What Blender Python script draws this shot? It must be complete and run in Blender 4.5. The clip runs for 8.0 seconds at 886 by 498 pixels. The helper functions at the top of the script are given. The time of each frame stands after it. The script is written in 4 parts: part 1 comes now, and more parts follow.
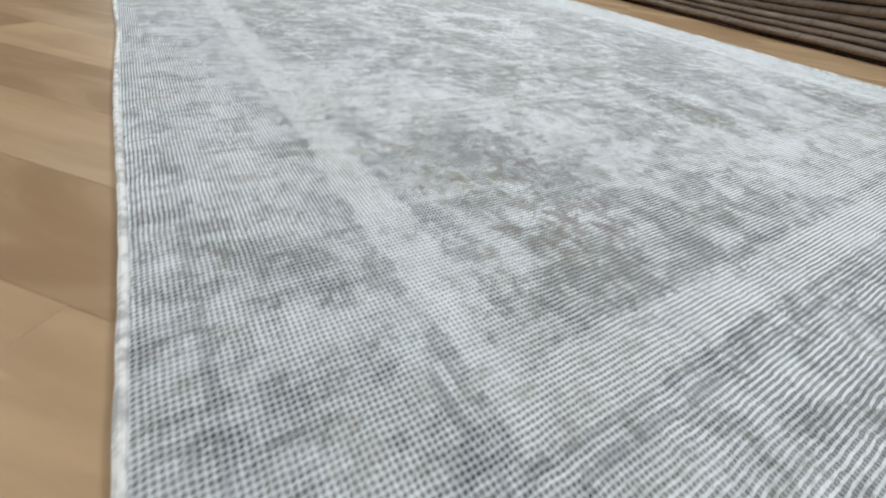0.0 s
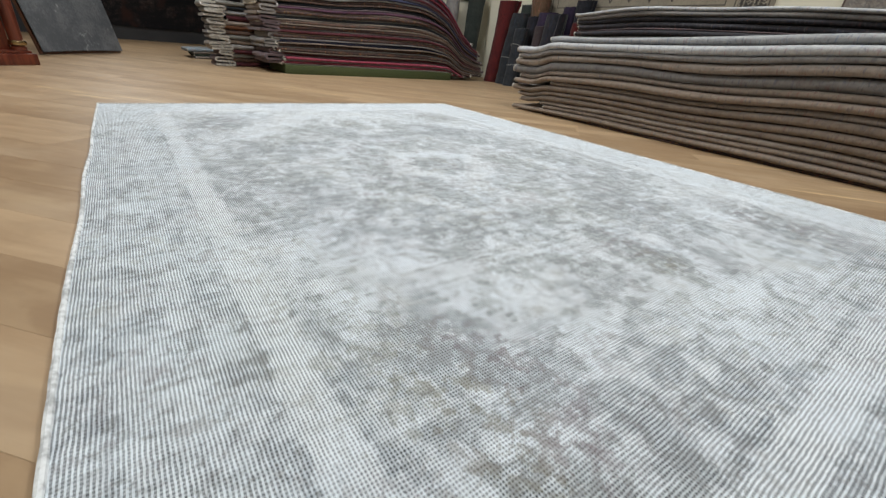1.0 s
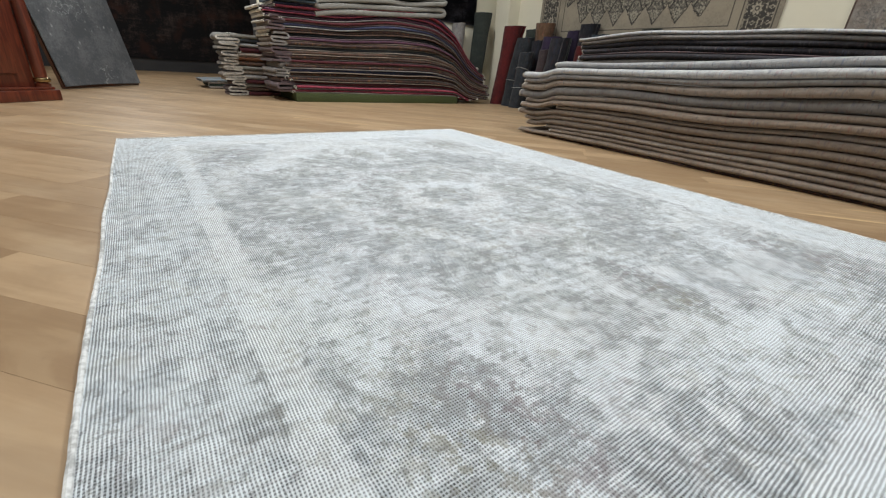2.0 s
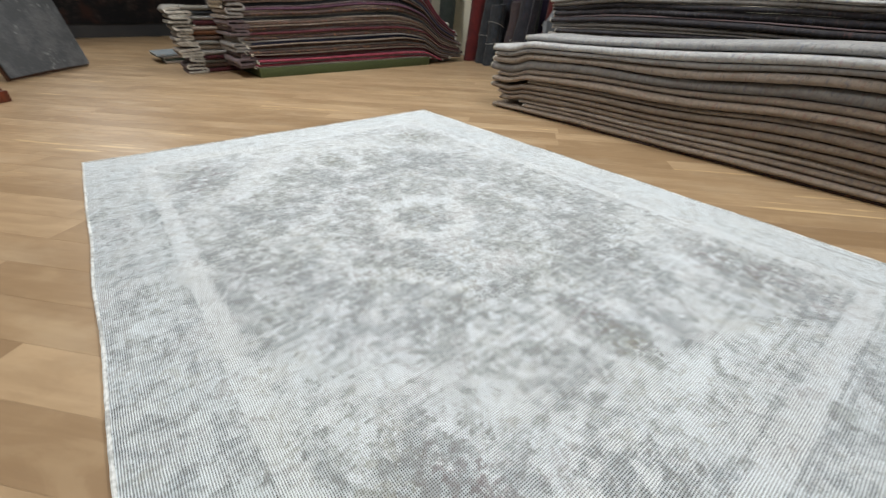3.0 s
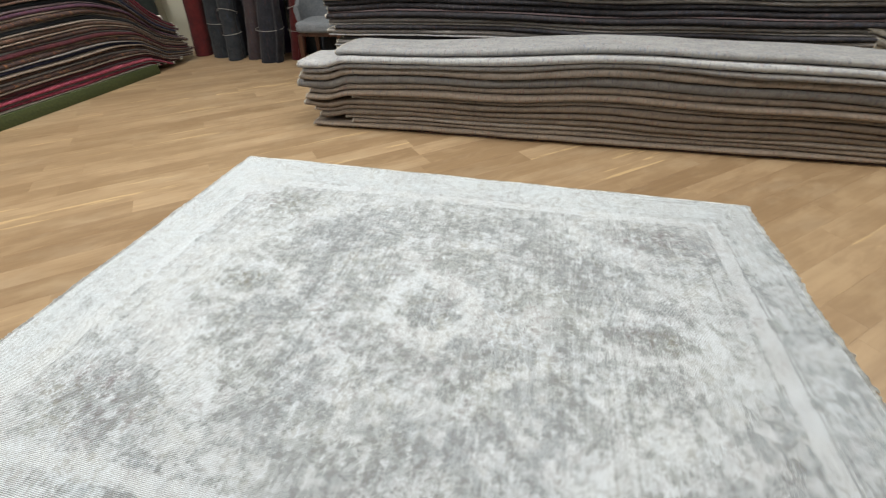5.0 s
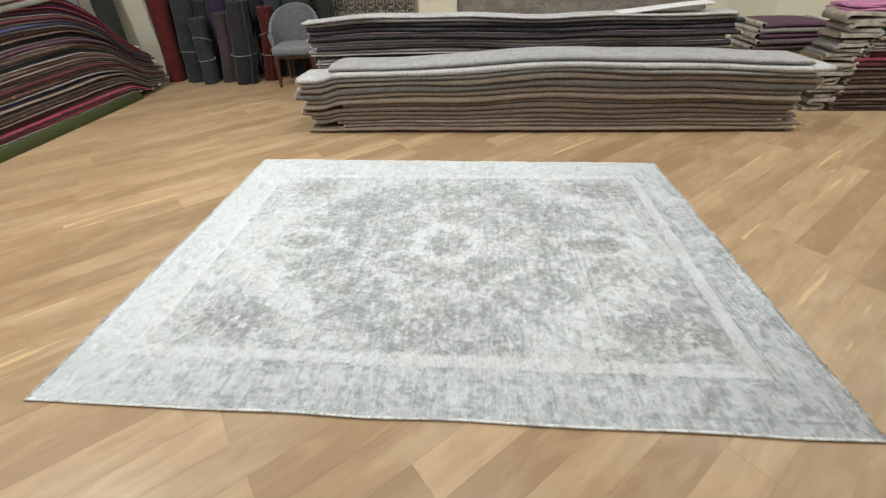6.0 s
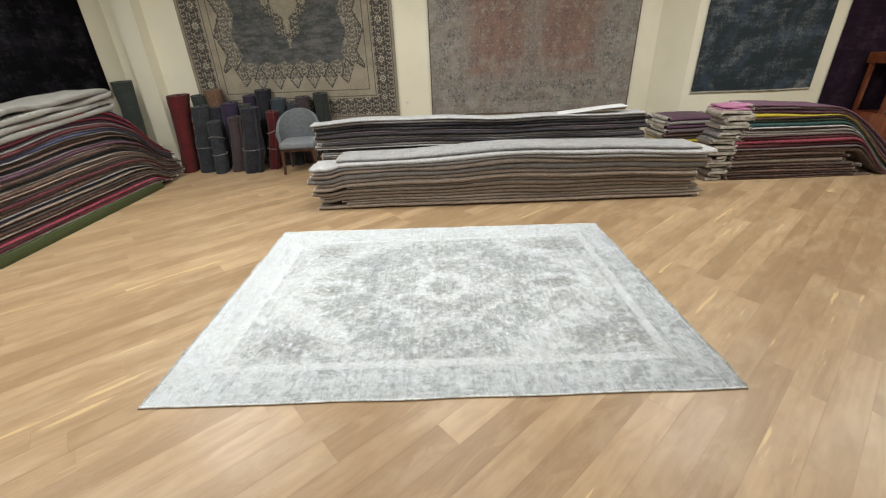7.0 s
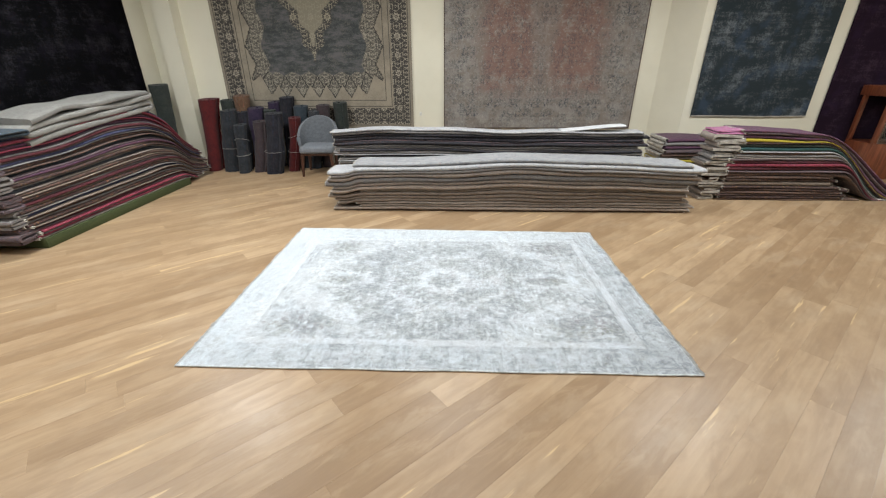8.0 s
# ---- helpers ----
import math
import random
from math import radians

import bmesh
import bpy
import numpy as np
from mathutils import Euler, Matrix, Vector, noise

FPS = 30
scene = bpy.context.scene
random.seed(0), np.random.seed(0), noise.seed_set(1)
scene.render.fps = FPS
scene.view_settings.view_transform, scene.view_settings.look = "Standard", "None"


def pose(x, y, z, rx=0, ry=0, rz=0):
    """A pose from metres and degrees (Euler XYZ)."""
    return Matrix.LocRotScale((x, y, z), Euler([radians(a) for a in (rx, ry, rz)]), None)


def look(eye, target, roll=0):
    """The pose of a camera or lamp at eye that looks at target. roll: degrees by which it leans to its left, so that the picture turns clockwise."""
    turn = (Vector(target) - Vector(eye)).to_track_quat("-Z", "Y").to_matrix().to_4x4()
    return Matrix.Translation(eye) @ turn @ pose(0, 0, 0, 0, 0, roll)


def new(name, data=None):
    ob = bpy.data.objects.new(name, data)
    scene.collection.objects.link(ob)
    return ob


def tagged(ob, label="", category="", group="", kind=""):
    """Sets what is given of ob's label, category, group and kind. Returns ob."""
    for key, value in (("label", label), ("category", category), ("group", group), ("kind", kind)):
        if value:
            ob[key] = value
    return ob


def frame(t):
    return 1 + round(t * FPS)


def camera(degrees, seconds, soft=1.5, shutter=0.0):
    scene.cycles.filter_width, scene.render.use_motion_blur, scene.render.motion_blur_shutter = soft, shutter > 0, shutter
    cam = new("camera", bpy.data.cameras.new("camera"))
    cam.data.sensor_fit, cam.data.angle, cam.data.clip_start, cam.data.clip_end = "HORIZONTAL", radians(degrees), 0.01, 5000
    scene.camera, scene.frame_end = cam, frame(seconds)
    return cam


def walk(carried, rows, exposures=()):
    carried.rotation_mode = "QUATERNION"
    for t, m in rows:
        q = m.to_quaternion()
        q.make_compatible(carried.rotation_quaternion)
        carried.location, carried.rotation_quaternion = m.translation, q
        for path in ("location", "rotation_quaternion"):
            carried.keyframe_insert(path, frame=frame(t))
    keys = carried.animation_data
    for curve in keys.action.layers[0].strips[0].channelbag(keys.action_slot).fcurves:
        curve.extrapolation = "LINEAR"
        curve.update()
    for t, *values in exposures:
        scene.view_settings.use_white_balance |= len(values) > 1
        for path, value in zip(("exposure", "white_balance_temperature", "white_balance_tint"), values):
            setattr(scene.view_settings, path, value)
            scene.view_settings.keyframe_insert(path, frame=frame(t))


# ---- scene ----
cam = camera(95.0, 8.0, 1.2, 0.3)
PATH = [
    (0, (2.84, 0.083, 0.279), (1.577, 1.003, -0.97), 8.2),
    (0.5, (2.792, 0.131, 0.325), (1.475, 1.204, -0.731), 7.7),
    (1, (2.75, 0.143, 0.406), (1.335, 1.244, -0.479), 5.4),
    (1.5, (2.738, 0.14, 0.43), (1.273, 1.241, -0.372), 4.5),
    (1.7, (2.732, 0.139, 0.437), (1.257, 1.231, -0.359), 4.2),
    (2.8, (2.731, 0.189, 0.636), (1.306, 1.219, -0.318), 1.1),
    (3, (2.704, 0.198, 0.743), (1.373, 1.271, -0.295), 1.2),
    (3.5, (2.523, 0.117, 0.926), (1.427, 1.222, -0.33), 1.6),
    (4, (2.314, 0.013, 1.041), (1.479, 1.294, -0.249), -0.1),
    (4.5, (2.042, 0.091, 1.086), (1.515, 1.483, -0.251), -2.2),
    (5, (1.842, -0.028, 1.184), (1.473, 1.501, -0.051), -1.3),
    (5.2, (1.704, -0.175, 1.181), (1.474, 1.381, -0.054), -0.3),
    (6.3, (1.645, -0.994, 1.387), (1.522, 0.66, 0.271), -1.8),
    (6.5, (1.615, -1.139, 1.418), (1.529, 0.567, 0.378), -1.5),
    (7, (1.55, -1.476, 1.551), (1.535, 0.319, 0.669), -2.3),
    (7.5, (1.558, -1.677, 1.599), (1.529, 0.124, 0.729), -1.1),
    (8, (1.6, -1.811, 1.598), (1.546, 0.006, 0.766), -0.1),
]
walk(cam, [(t, look(eye, target, roll)) for t, eye, target, roll in PATH],
     [(0.0, -0.43, 6550, 10), (1.7, -0.37, 6600, 10), (3.0, -0.33, 6750, 10), (5.0, -0.33, 6950, 10), (6.5, -0.15, 7000, 10), (7.2, -0.08, 6950, 10), (8.0, -0.02, 6500, 10)])

# ---- world, lights ----
world = bpy.data.worlds.new("world")
scene.world = world
world.use_nodes = True
world.node_tree.nodes["Background"].inputs[0].default_value = (0.9, 0.95, 1.0, 1)
world.node_tree.nodes["Background"].inputs[1].default_value = 0.02

ROOM_H = 3.3
LAMP_W = 52.0


def ceiling_lamp(x, y, watts, sx=1.2, sy=0.6, col=(0.94, 0.985, 1.0)):
    d = bpy.data.lights.new("ceiling_panel_light", "AREA")
    d.shape, d.size, d.size_y, d.energy, d.color = "RECTANGLE", sx, sy, watts, col
    ob = new("ceiling_panel_light", d)
    ob.matrix_world = pose(x, y, ROOM_H - 0.03)
    return ob


for lx, ly, k in ((-1.35, 2.6, 1.8), (-1.7, 0.4, 1.75), (-1.7, -3.0, 0.5), (1.6, 3.0, 1.2), (1.6, 0.4, 1.04), (1.6, -3.0, 0.5),
                  (4.8, 2.5, 1.5), (4.8, 0.4, 0.36), (4.8, -3.0, 0.1), (7.4, 2.2, 1.3), (7.8, -1.0, 0.35), (-6.0, 0.2, 1.9)):
    ceiling_lamp(lx, ly, LAMP_W * k)


# ---- node helpers ----
class S:
    """A node socket with arithmetic."""

    def __init__(self, g, sock):
        self.g, self.sock = g, sock

    def __add__(self, o):
        return self.g.math("ADD", self, o)

    def __radd__(self, o):
        return self.g.math("ADD", self, o)

    def __sub__(self, o):
        return self.g.math("SUBTRACT", self, o)

    def __rsub__(self, o):
        return self.g.math("SUBTRACT", o, self)

    def __mul__(self, o):
        return self.g.math("MULTIPLY", self, o)

    def __rmul__(self, o):
        return self.g.math("MULTIPLY", self, o)

    def __truediv__(self, o):
        return self.g.math("DIVIDE", self, o)

    def abs(self):
        return self.g.math("ABSOLUTE", self)


class G:
    """A material graph round one Principled shader."""

    def __init__(self, name):
        self.mat = bpy.data.materials.new(name)
        self.mat.use_nodes = True
        self.nt = self.mat.node_tree
        self.bsdf = self.nt.nodes["Principled BSDF"]

    def put(self, sock, v):
        if isinstance(v, S):
            self.nt.links.new(v.sock, sock)
        elif isinstance(v, tuple) and len(v) == 3 and sock.type == "RGBA":
            sock.default_value = (*v, 1)
        else:
            sock.default_value = v

    def node(self, kind):
        return self.nt.nodes.new(kind)

    def math(self, op, a, b=None, c=None):
        n = self.node("ShaderNodeMath")
        n.operation = op
        for i, v in enumerate((a, b, c)):
            if v is not None:
                self.put(n.inputs[i], v)
        return S(self, n.outputs[0])

    def coords(self):
        return S(self, self.node("ShaderNodeTexCoord").outputs["Object"])

    def sep(self, v):
        n = self.node("ShaderNodeSeparateXYZ")
        self.put(n.inputs[0], v)
        return [S(self, n.outputs[i]) for i in range(3)]

    def comb(self, x, y, z=0.0):
        n = self.node("ShaderNodeCombineXYZ")
        for i, v in enumerate((x, y, z)):
            self.put(n.inputs[i], v)
        return S(self, n.outputs[0])

    def scaled(self, v, s):
        n = self.node("ShaderNodeVectorMath")
        n.operation = "MULTIPLY"
        self.put(n.inputs[0], v)
        n.inputs[1].default_value = s
        return S(self, n.outputs[0])

    def offset(self, v, o):
        n = self.node("ShaderNodeVectorMath")
        n.operation = "ADD"
        self.put(n.inputs[0], v)
        self.put(n.inputs[1], o)
        return S(self, n.outputs[0])

    def noise(self, v, scale, detail=4.0, rough=0.55, dist=0.0):
        n = self.node("ShaderNodeTexNoise")
        self.put(n.inputs["Vector"], v)
        for k, x in (("Scale", scale), ("Detail", detail), ("Roughness", rough), ("Distortion", dist)):
            n.inputs[k].default_value = x
        return S(self, n.outputs[0])

    def voronoi(self, v, scale, feature="F1", rnd=1.0):
        n = self.node("ShaderNodeTexVoronoi")
        n.feature = feature
        self.put(n.inputs["Vector"], v)
        n.inputs["Scale"].default_value = scale
        n.inputs["Randomness"].default_value = rnd
        return S(self, n.outputs["Distance"])

    def smooth(self, x, lo, hi):
        n = self.node("ShaderNodeMapRange")
        n.interpolation_type = "SMOOTHSTEP"
        self.put(n.inputs["Value"], x)
        n.inputs["From Min"].default_value, n.inputs["From Max"].default_value = lo, hi
        return S(self, n.outputs[0])

    def mix(self, f, a, b, blend="MIX"):
        n = self.node("ShaderNodeMix")
        n.data_type, n.blend_type = "RGBA", blend
        self.put(n.inputs["Factor"], f)
        self.put(n.inputs[6], a)
        self.put(n.inputs[7], b)
        return S(self, n.outputs[2])

    def fold(self, x, period):
        return self.math("PINGPONG", x, period)

    def hsv(self, col, val=1.0, sat=1.0):
        n = self.node("ShaderNodeHueSaturation")
        self.put(n.inputs["Color"], col)
        self.put(n.inputs["Value"], val)
        self.put(n.inputs["Saturation"], sat)
        return S(self, n.outputs[0])

    def rnd(self):
        a = S(self, self.node("ShaderNodeObjectInfo").outputs["Random"])
        b = S(self, self.node("ShaderNodeNewGeometry").outputs["Random Per Island"])
        return self.math("FRACT", a + b)

    def done(self, col, rough=0.8, bump=None, strength=0.3, dist=0.002, metal=0.0, sheen=0.0, spec=0.5):
        self.put(self.bsdf.inputs["Base Color"], col)
        self.put(self.bsdf.inputs["Roughness"], rough)
        self.bsdf.inputs["Metallic"].default_value = metal
        self.bsdf.inputs["Specular IOR Level"].default_value = spec
        if sheen:
            self.bsdf.inputs["Sheen Weight"].default_value = sheen
            self.bsdf.inputs["Sheen Roughness"].default_value = 0.5
        if bump is not None:
            n = self.node("ShaderNodeBump")
            n.inputs["Strength"].default_value, n.inputs["Distance"].default_value = strength, dist
            self.put(n.inputs["Height"], bump)
            self.nt.links.new(n.outputs[0], self.bsdf.inputs["Normal"])
        return self.mat


# ---- materials ----
RUG_L, RUG_W = 3.0, 2.12


def mat_main_rug():
    """Bleached, overdyed grey rug: borders, field, corner pieces and medallion, half worn away."""
    g = G("distressed_grey_rug")
    p = g.coords()
    x, y, z = g.sep(p)
    u, v = (x - 1.52).abs(), (y - 1.06).abs()
    edge = g.math("MINIMUM", RUG_L / 2 - (x - 1.5).abs(), RUG_W / 2 - v)
    # warped lengths, so that every outline is ragged
    wa = g.noise(p, 7, 5, 0.7) - 0.5
    wb = g.noise(g.offset(p, (5.3, 2.1, 0)), 23, 5, 0.7) - 0.5
    wob = wa * 0.20 + wb * 0.26
    blot = g.noise(p, 2.6, 5, 0.6)
    mid = g.noise(p, 13, 7, 0.72, 0.3)
    fine = g.noise(p, 58, 5, 0.7)
    tiny = g.noise(p, 190, 3, 0.65)
    along = g.noise(g.scaled(p, (75.0, 3.2, 1)), 1.0, 5, 0.7)
    across = g.noise(g.scaled(p, (4.0, 70.0, 1)), 1.0, 5, 0.7)
    ew = edge + wob * 0.16
    band = g.smooth(ew, 0.212, 0.226) * (1 - g.smooth(ew, 0.268, 0.292))
    inner = g.smooth(ew, 0.27, 0.32)
    hexa = u / 1.18 + v / 1.10 + wob * 1.5 + (blot - 0.5) * 0.35
    spandrel = inner * g.smooth(hexa, 0.93, 1.05)
    stripe = inner * g.smooth(hexa, 0.93, 1.03) * (1 - g.smooth(hexa, 1.10, 1.24))
    r = g.math("SQRT", u * u * 0.86 + v * v)
    theta = g.math("ARCTAN2", y - 1.06, x - 1.52)
    lobe = g.math("COSINE", theta * 8.0)
    ra = r + wob * 0.32 + lobe * 0.012
    ring = g.smooth(ra, 0.105, 0.135) * (1 - g.smooth(ra, 0.165, 0.215))
    rb = r + wob * 0.36 + lobe * 0.035
    ring2 = g.smooth(rb, 0.37, 0.41) * (1 - g.smooth(rb, 0.43, 0.49))
    core = 1 - g.smooth(ra, 0.07, 0.12)
    medal = 1 - g.smooth(rb, 0.36, 0.44)
    pend = g.math("SQRT", (u - 0.82) * (u - 0.82) * 0.55 + v * v * 2.4) + wob * 0.55
    pendant = 1 - g.smooth(pend, 0.02, 0.12)
    pend_ring = g.smooth(pend, 0.10, 0.14) * (1 - g.smooth(pend, 0.16, 0.23))
    corner = g.math("SQRT", (u - 0.96) * (u - 0.96) * 0.40 + (v - 0.62) * (v - 0.62) * 1.3) + wob * 0.7
    corner_spot = 1 - g.smooth(corner, 0.04, 0.20)
    # left end paler from bleaching and from reflected light put into the colour
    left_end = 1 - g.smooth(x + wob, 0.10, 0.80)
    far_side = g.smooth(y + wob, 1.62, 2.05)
    # scattered flowers and leaves, mirrored about both middle lines like the weaver's drawing
    fx, fy = g.fold(u, 0.235), g.fold(v, 0.205)
    leaf_n = g.noise(g.comb(fx + wb * 0.05, fy + wa * 0.05, 0.0), 14, 3, 0.6)
    leaf = g.smooth(leaf_n, 0.55, 0.62)
    stem = 1 - g.smooth((leaf_n - 0.47).abs(), 0.012, 0.04)
    patch = g.smooth(g.noise(g.offset(p, (7.1, 4.4, 0)), 4.6, 7, 0.72, 0.4), 0.50, 0.60)
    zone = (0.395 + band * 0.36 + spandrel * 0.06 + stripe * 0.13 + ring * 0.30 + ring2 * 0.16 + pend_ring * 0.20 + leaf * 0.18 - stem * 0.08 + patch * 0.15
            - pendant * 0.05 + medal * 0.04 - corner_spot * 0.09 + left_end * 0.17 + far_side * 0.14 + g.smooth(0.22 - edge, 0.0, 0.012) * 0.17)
    val = zone + (blot - 0.5) * 0.45 + (mid - 0.5) * 1.12 + (fine - 0.5) * 0.60 + (tiny - 0.5) * 0.25 + (along - 0.5) * 0.70 + (across - 0.5) * 0.25
    soft = g.smooth(val, 0.22, 0.82)
    fleck_n = g.noise(g.offset(p, (8.2, 3.3, 0)), 24, 7, 0.74)
    flecks = g.smooth(fleck_n + (val - 0.48) * 0.55, 0.43, 0.57)
    w = soft * 0.62 + flecks * 0.38
    grey = g.mix(g.smooth(g.noise(p, 2.4, 4), 0.4, 0.6), (0.380, 0.416, 0.444), (0.388, 0.412, 0.396))
    blue = g.smooth(0.34 - edge, 0.0, 0.06) * g.smooth(g.noise(p, 4, 5, 0.65), 0.42, 0.60)
    grey = g.mix(blue * 0.6, grey, (0.28, 0.34, 0.40))
    white = g.mix(g.smooth(g.noise(p, 6, 4), 0.42, 0.62), (0.71, 0.77, 0.83), (0.72, 0.752, 0.762))
    white = g.mix(g.smooth(0.24 - edge, 0.0, 0.05) * 0.6, white, (0.64, 0.735, 0.80))
    pile_col = g.mix(w, grey, white)
    col = pile_col
    # surviving dark knots: mauve, olive, charcoal
    knots = g.noise(g.offset(p, (1.9, 7.7, 0)), 42, 6, 0.75)
    where = g.math("MINIMUM", 0.14 + pendant * 0.72 + corner_spot * 0.62 + ring2 * 0.20 + medal * 0.14 + core * 0.18 + stem * 0.22 + g.smooth(mid, 0.52, 0.66) * 0.26, 1.0)
    dark = g.smooth(knots + (mid - 0.5) * 0.45, 0.48, 0.59) * where
    tone = g.mix(g.smooth(g.noise(p, 4.5, 2), 0.42, 0.58), (0.16, 0.125, 0.13), (0.185, 0.175, 0.125))
    col = g.mix(dark * 0.60, col, tone)
    ochre = g.smooth(g.noise(g.offset(p, (3.1, 1.7, 0)), 24, 5, 0.7), 0.60, 0.72) * 0.16
    col = g.mix(ochre, col, (0.56, 0.50, 0.40))
    scraps = g.smooth(g.noise(g.offset(p, (2.2, 9.1, 0)), 40, 7, 0.78) - (val - 0.48) * 0.40, 0.555, 0.61)
    col = g.mix(scraps * 0.5, col, (0.20, 0.205, 0.205))
    # thin guard lines of the border, broken by wear
    line = (g.smooth(edge, 0.046, 0.050) * (1 - g.smooth(edge, 0.056, 0.060)) + g.smooth(x, 2.45, 2.60) * (g.smooth(edge, 0.186, 0.190) * (1 - g.smooth(edge, 0.197, 0.201))
            + g.smooth(edge, 0.206, 0.209) * (1 - g.smooth(edge, 0.212, 0.216))))
    col = g.mix(line * g.smooth(across + mid, 0.85, 1.20) * (0.25 + 0.45 * g.smooth(x, 2.3, 2.75)), col, (0.17, 0.19, 0.22))
    # bare weave: pale ribs, with the dyed knots left in the gaps
    wy = g.math("SINE", (y + (mid - 0.5) * 0.006 + (fine - 0.5) * 0.0016) * (2 * math.pi / 0.0046))
    wx = g.math("SINE", (x + (mid - 0.5) * 0.008 + (fine - 0.5) * 0.0022) * (2 * math.pi / 0.0050))
    # the gaps are dots in the field, dashes along the sides and furrows towards one end
    run_y = 0.14 + 0.45 * g.smooth(x + wa * 0.8, 2.30, 2.80)
    run_x = 0.14 + 0.38 * g.smooth(0.55 - y + wb * 0.8, 0.0, 0.45)
    gap_y = g.smooth(wy + (tiny - 0.5) * 1.4 + (fine - 0.5) * 1.2, -0.45, 0.45)
    gap_x = g.smooth(wx + (tiny - 0.5) * 1.4 + (fine - 0.5) * 1.2, -0.45, 0.45)
    rib = (gap_y + run_y * (1 - gap_y)) * (gap_x + run_x * (1 - gap_x))
    bare = 0.58 + 0.42 * g.smooth(g.noise(p, 6.0, 6, 0.72) + (edge - 0.5) * -0.10, 0.38, 0.60)
    deep = g.mix(w, (0.022, 0.026, 0.030), (0.20, 0.218, 0.238))
    high = g.mix(w, (0.63, 0.69, 0.755), (0.86, 0.915, 0.965))
    woven = g.mix(rib, high, deep)
    tinted = g.mix(0.35, woven, g.mix(rib, col, deep))
    col = g.mix(bare, g.mix(rib * 0.30, col, deep), tinted)
    col = g.mix(dark * 0.58, col, tone)
    col = g.mix(scraps * 0.42, col, (0.20, 0.205, 0.205))
    col = g.mix(line * g.smooth(across + mid, 0.85, 1.25) * (0.12 + 0.38 * g.smooth(x, 2.3, 2.75)), col, (0.15, 0.165, 0.185))
    gap = rib * bare
    height = fine * 0.6 + tiny * 0.5 + mid * 0.4 - gap * 0.9
    return g.done(col, 0.92, height, 0.6, 0.004, sheen=0.12, spec=0.25)


def mat_plank():
    g = G("oak_planks")
    p = g.coords()
    k = g.rnd()
    q = g.offset(p, g.comb(k * 37.0, k * 11.0, k * 5.0))
    grain = g.noise(g.scaled(q, (0.7, 20, 1)), 2.6, 5, 0.55, 0.5)
    broad = g.noise(g.scaled(q, (0.55, 2.6, 1)), 1.6, 3, 0.5, 0.8)
    pores = g.noise(g.scaled(q, (7, 260, 1)), 2.0, 3, 0.6)
    x, y, z = g.sep(q)
    rings = g.math("SINE", (y * 60.0 + broad * 30.0))
    tone = g.mix(k, (0.295, 0.195, 0.110), (0.44, 0.310, 0.189))
    deep = g.mix(k, (0.250, 0.160, 0.088), (0.365, 0.250, 0.147))
    col = g.mix(g.smooth(grain * 0.5 + broad * 0.7, 0.40, 0.82), tone, deep)
    col = g.mix(g.smooth(rings, 0.2, 1.0) * 0.13, col, (0.24, 0.155, 0.088))
    col = g.mix(g.smooth(pores, 0.6, 0.78) * 0.22, col, (0.17, 0.105, 0.06))
    cloud = g.noise(g.scaled(g.offset(q, (2.0, 9.0, 0)), (1.6, 5.0, 1)), 2.2, 5, 0.6, 0.6)
    col = g.mix(g.smooth(cloud, 0.50, 0.66) * 0.30, col, (0.46, 0.335, 0.205))
    col = g.mix(g.smooth(0.52 - cloud, 0.0, 0.16) * 0.28, col, (0.235, 0.150, 0.082))
    sap = g.smooth(g.noise(g.scaled(q, (0.9, 11, 1)), 1.5, 4, 0.6), 0.62, 0.68) * g.smooth(k, 0.38, 0.55)
    col = g.mix(sap * 0.75, col, (0.60, 0.43, 0.23))
    knot = 1 - g.smooth(g.voronoi(g.scaled(q, (1, 3, 1)), 0.7) + (grain - 0.5) * 0.05, 0.015, 0.08)
    col = g.mix(knot * 0.5, col, (0.15, 0.09, 0.05))
    wear = g.noise(p, 3.3, 4)
    dull = g.noise(g.scaled(g.offset(p, (4.0, 2.0, 0)), (1, 1.8, 1)), 2.1, 5, 0.62)
    col = g.mix(g.smooth(dull, 0.53, 0.68) * 0.22, col, (0.47, 0.37, 0.255))
    col = g.mix(g.smooth(0.5 - dull, 0.05, 0.18) * 0.18, col, (0.235, 0.145, 0.075))
    return g.done(col, 0.32 + (wear - 0.5) * 0.24 + grain * 0.08, grain * 0.5 + pores * 0.4, 0.10, 0.001, spec=0.42)


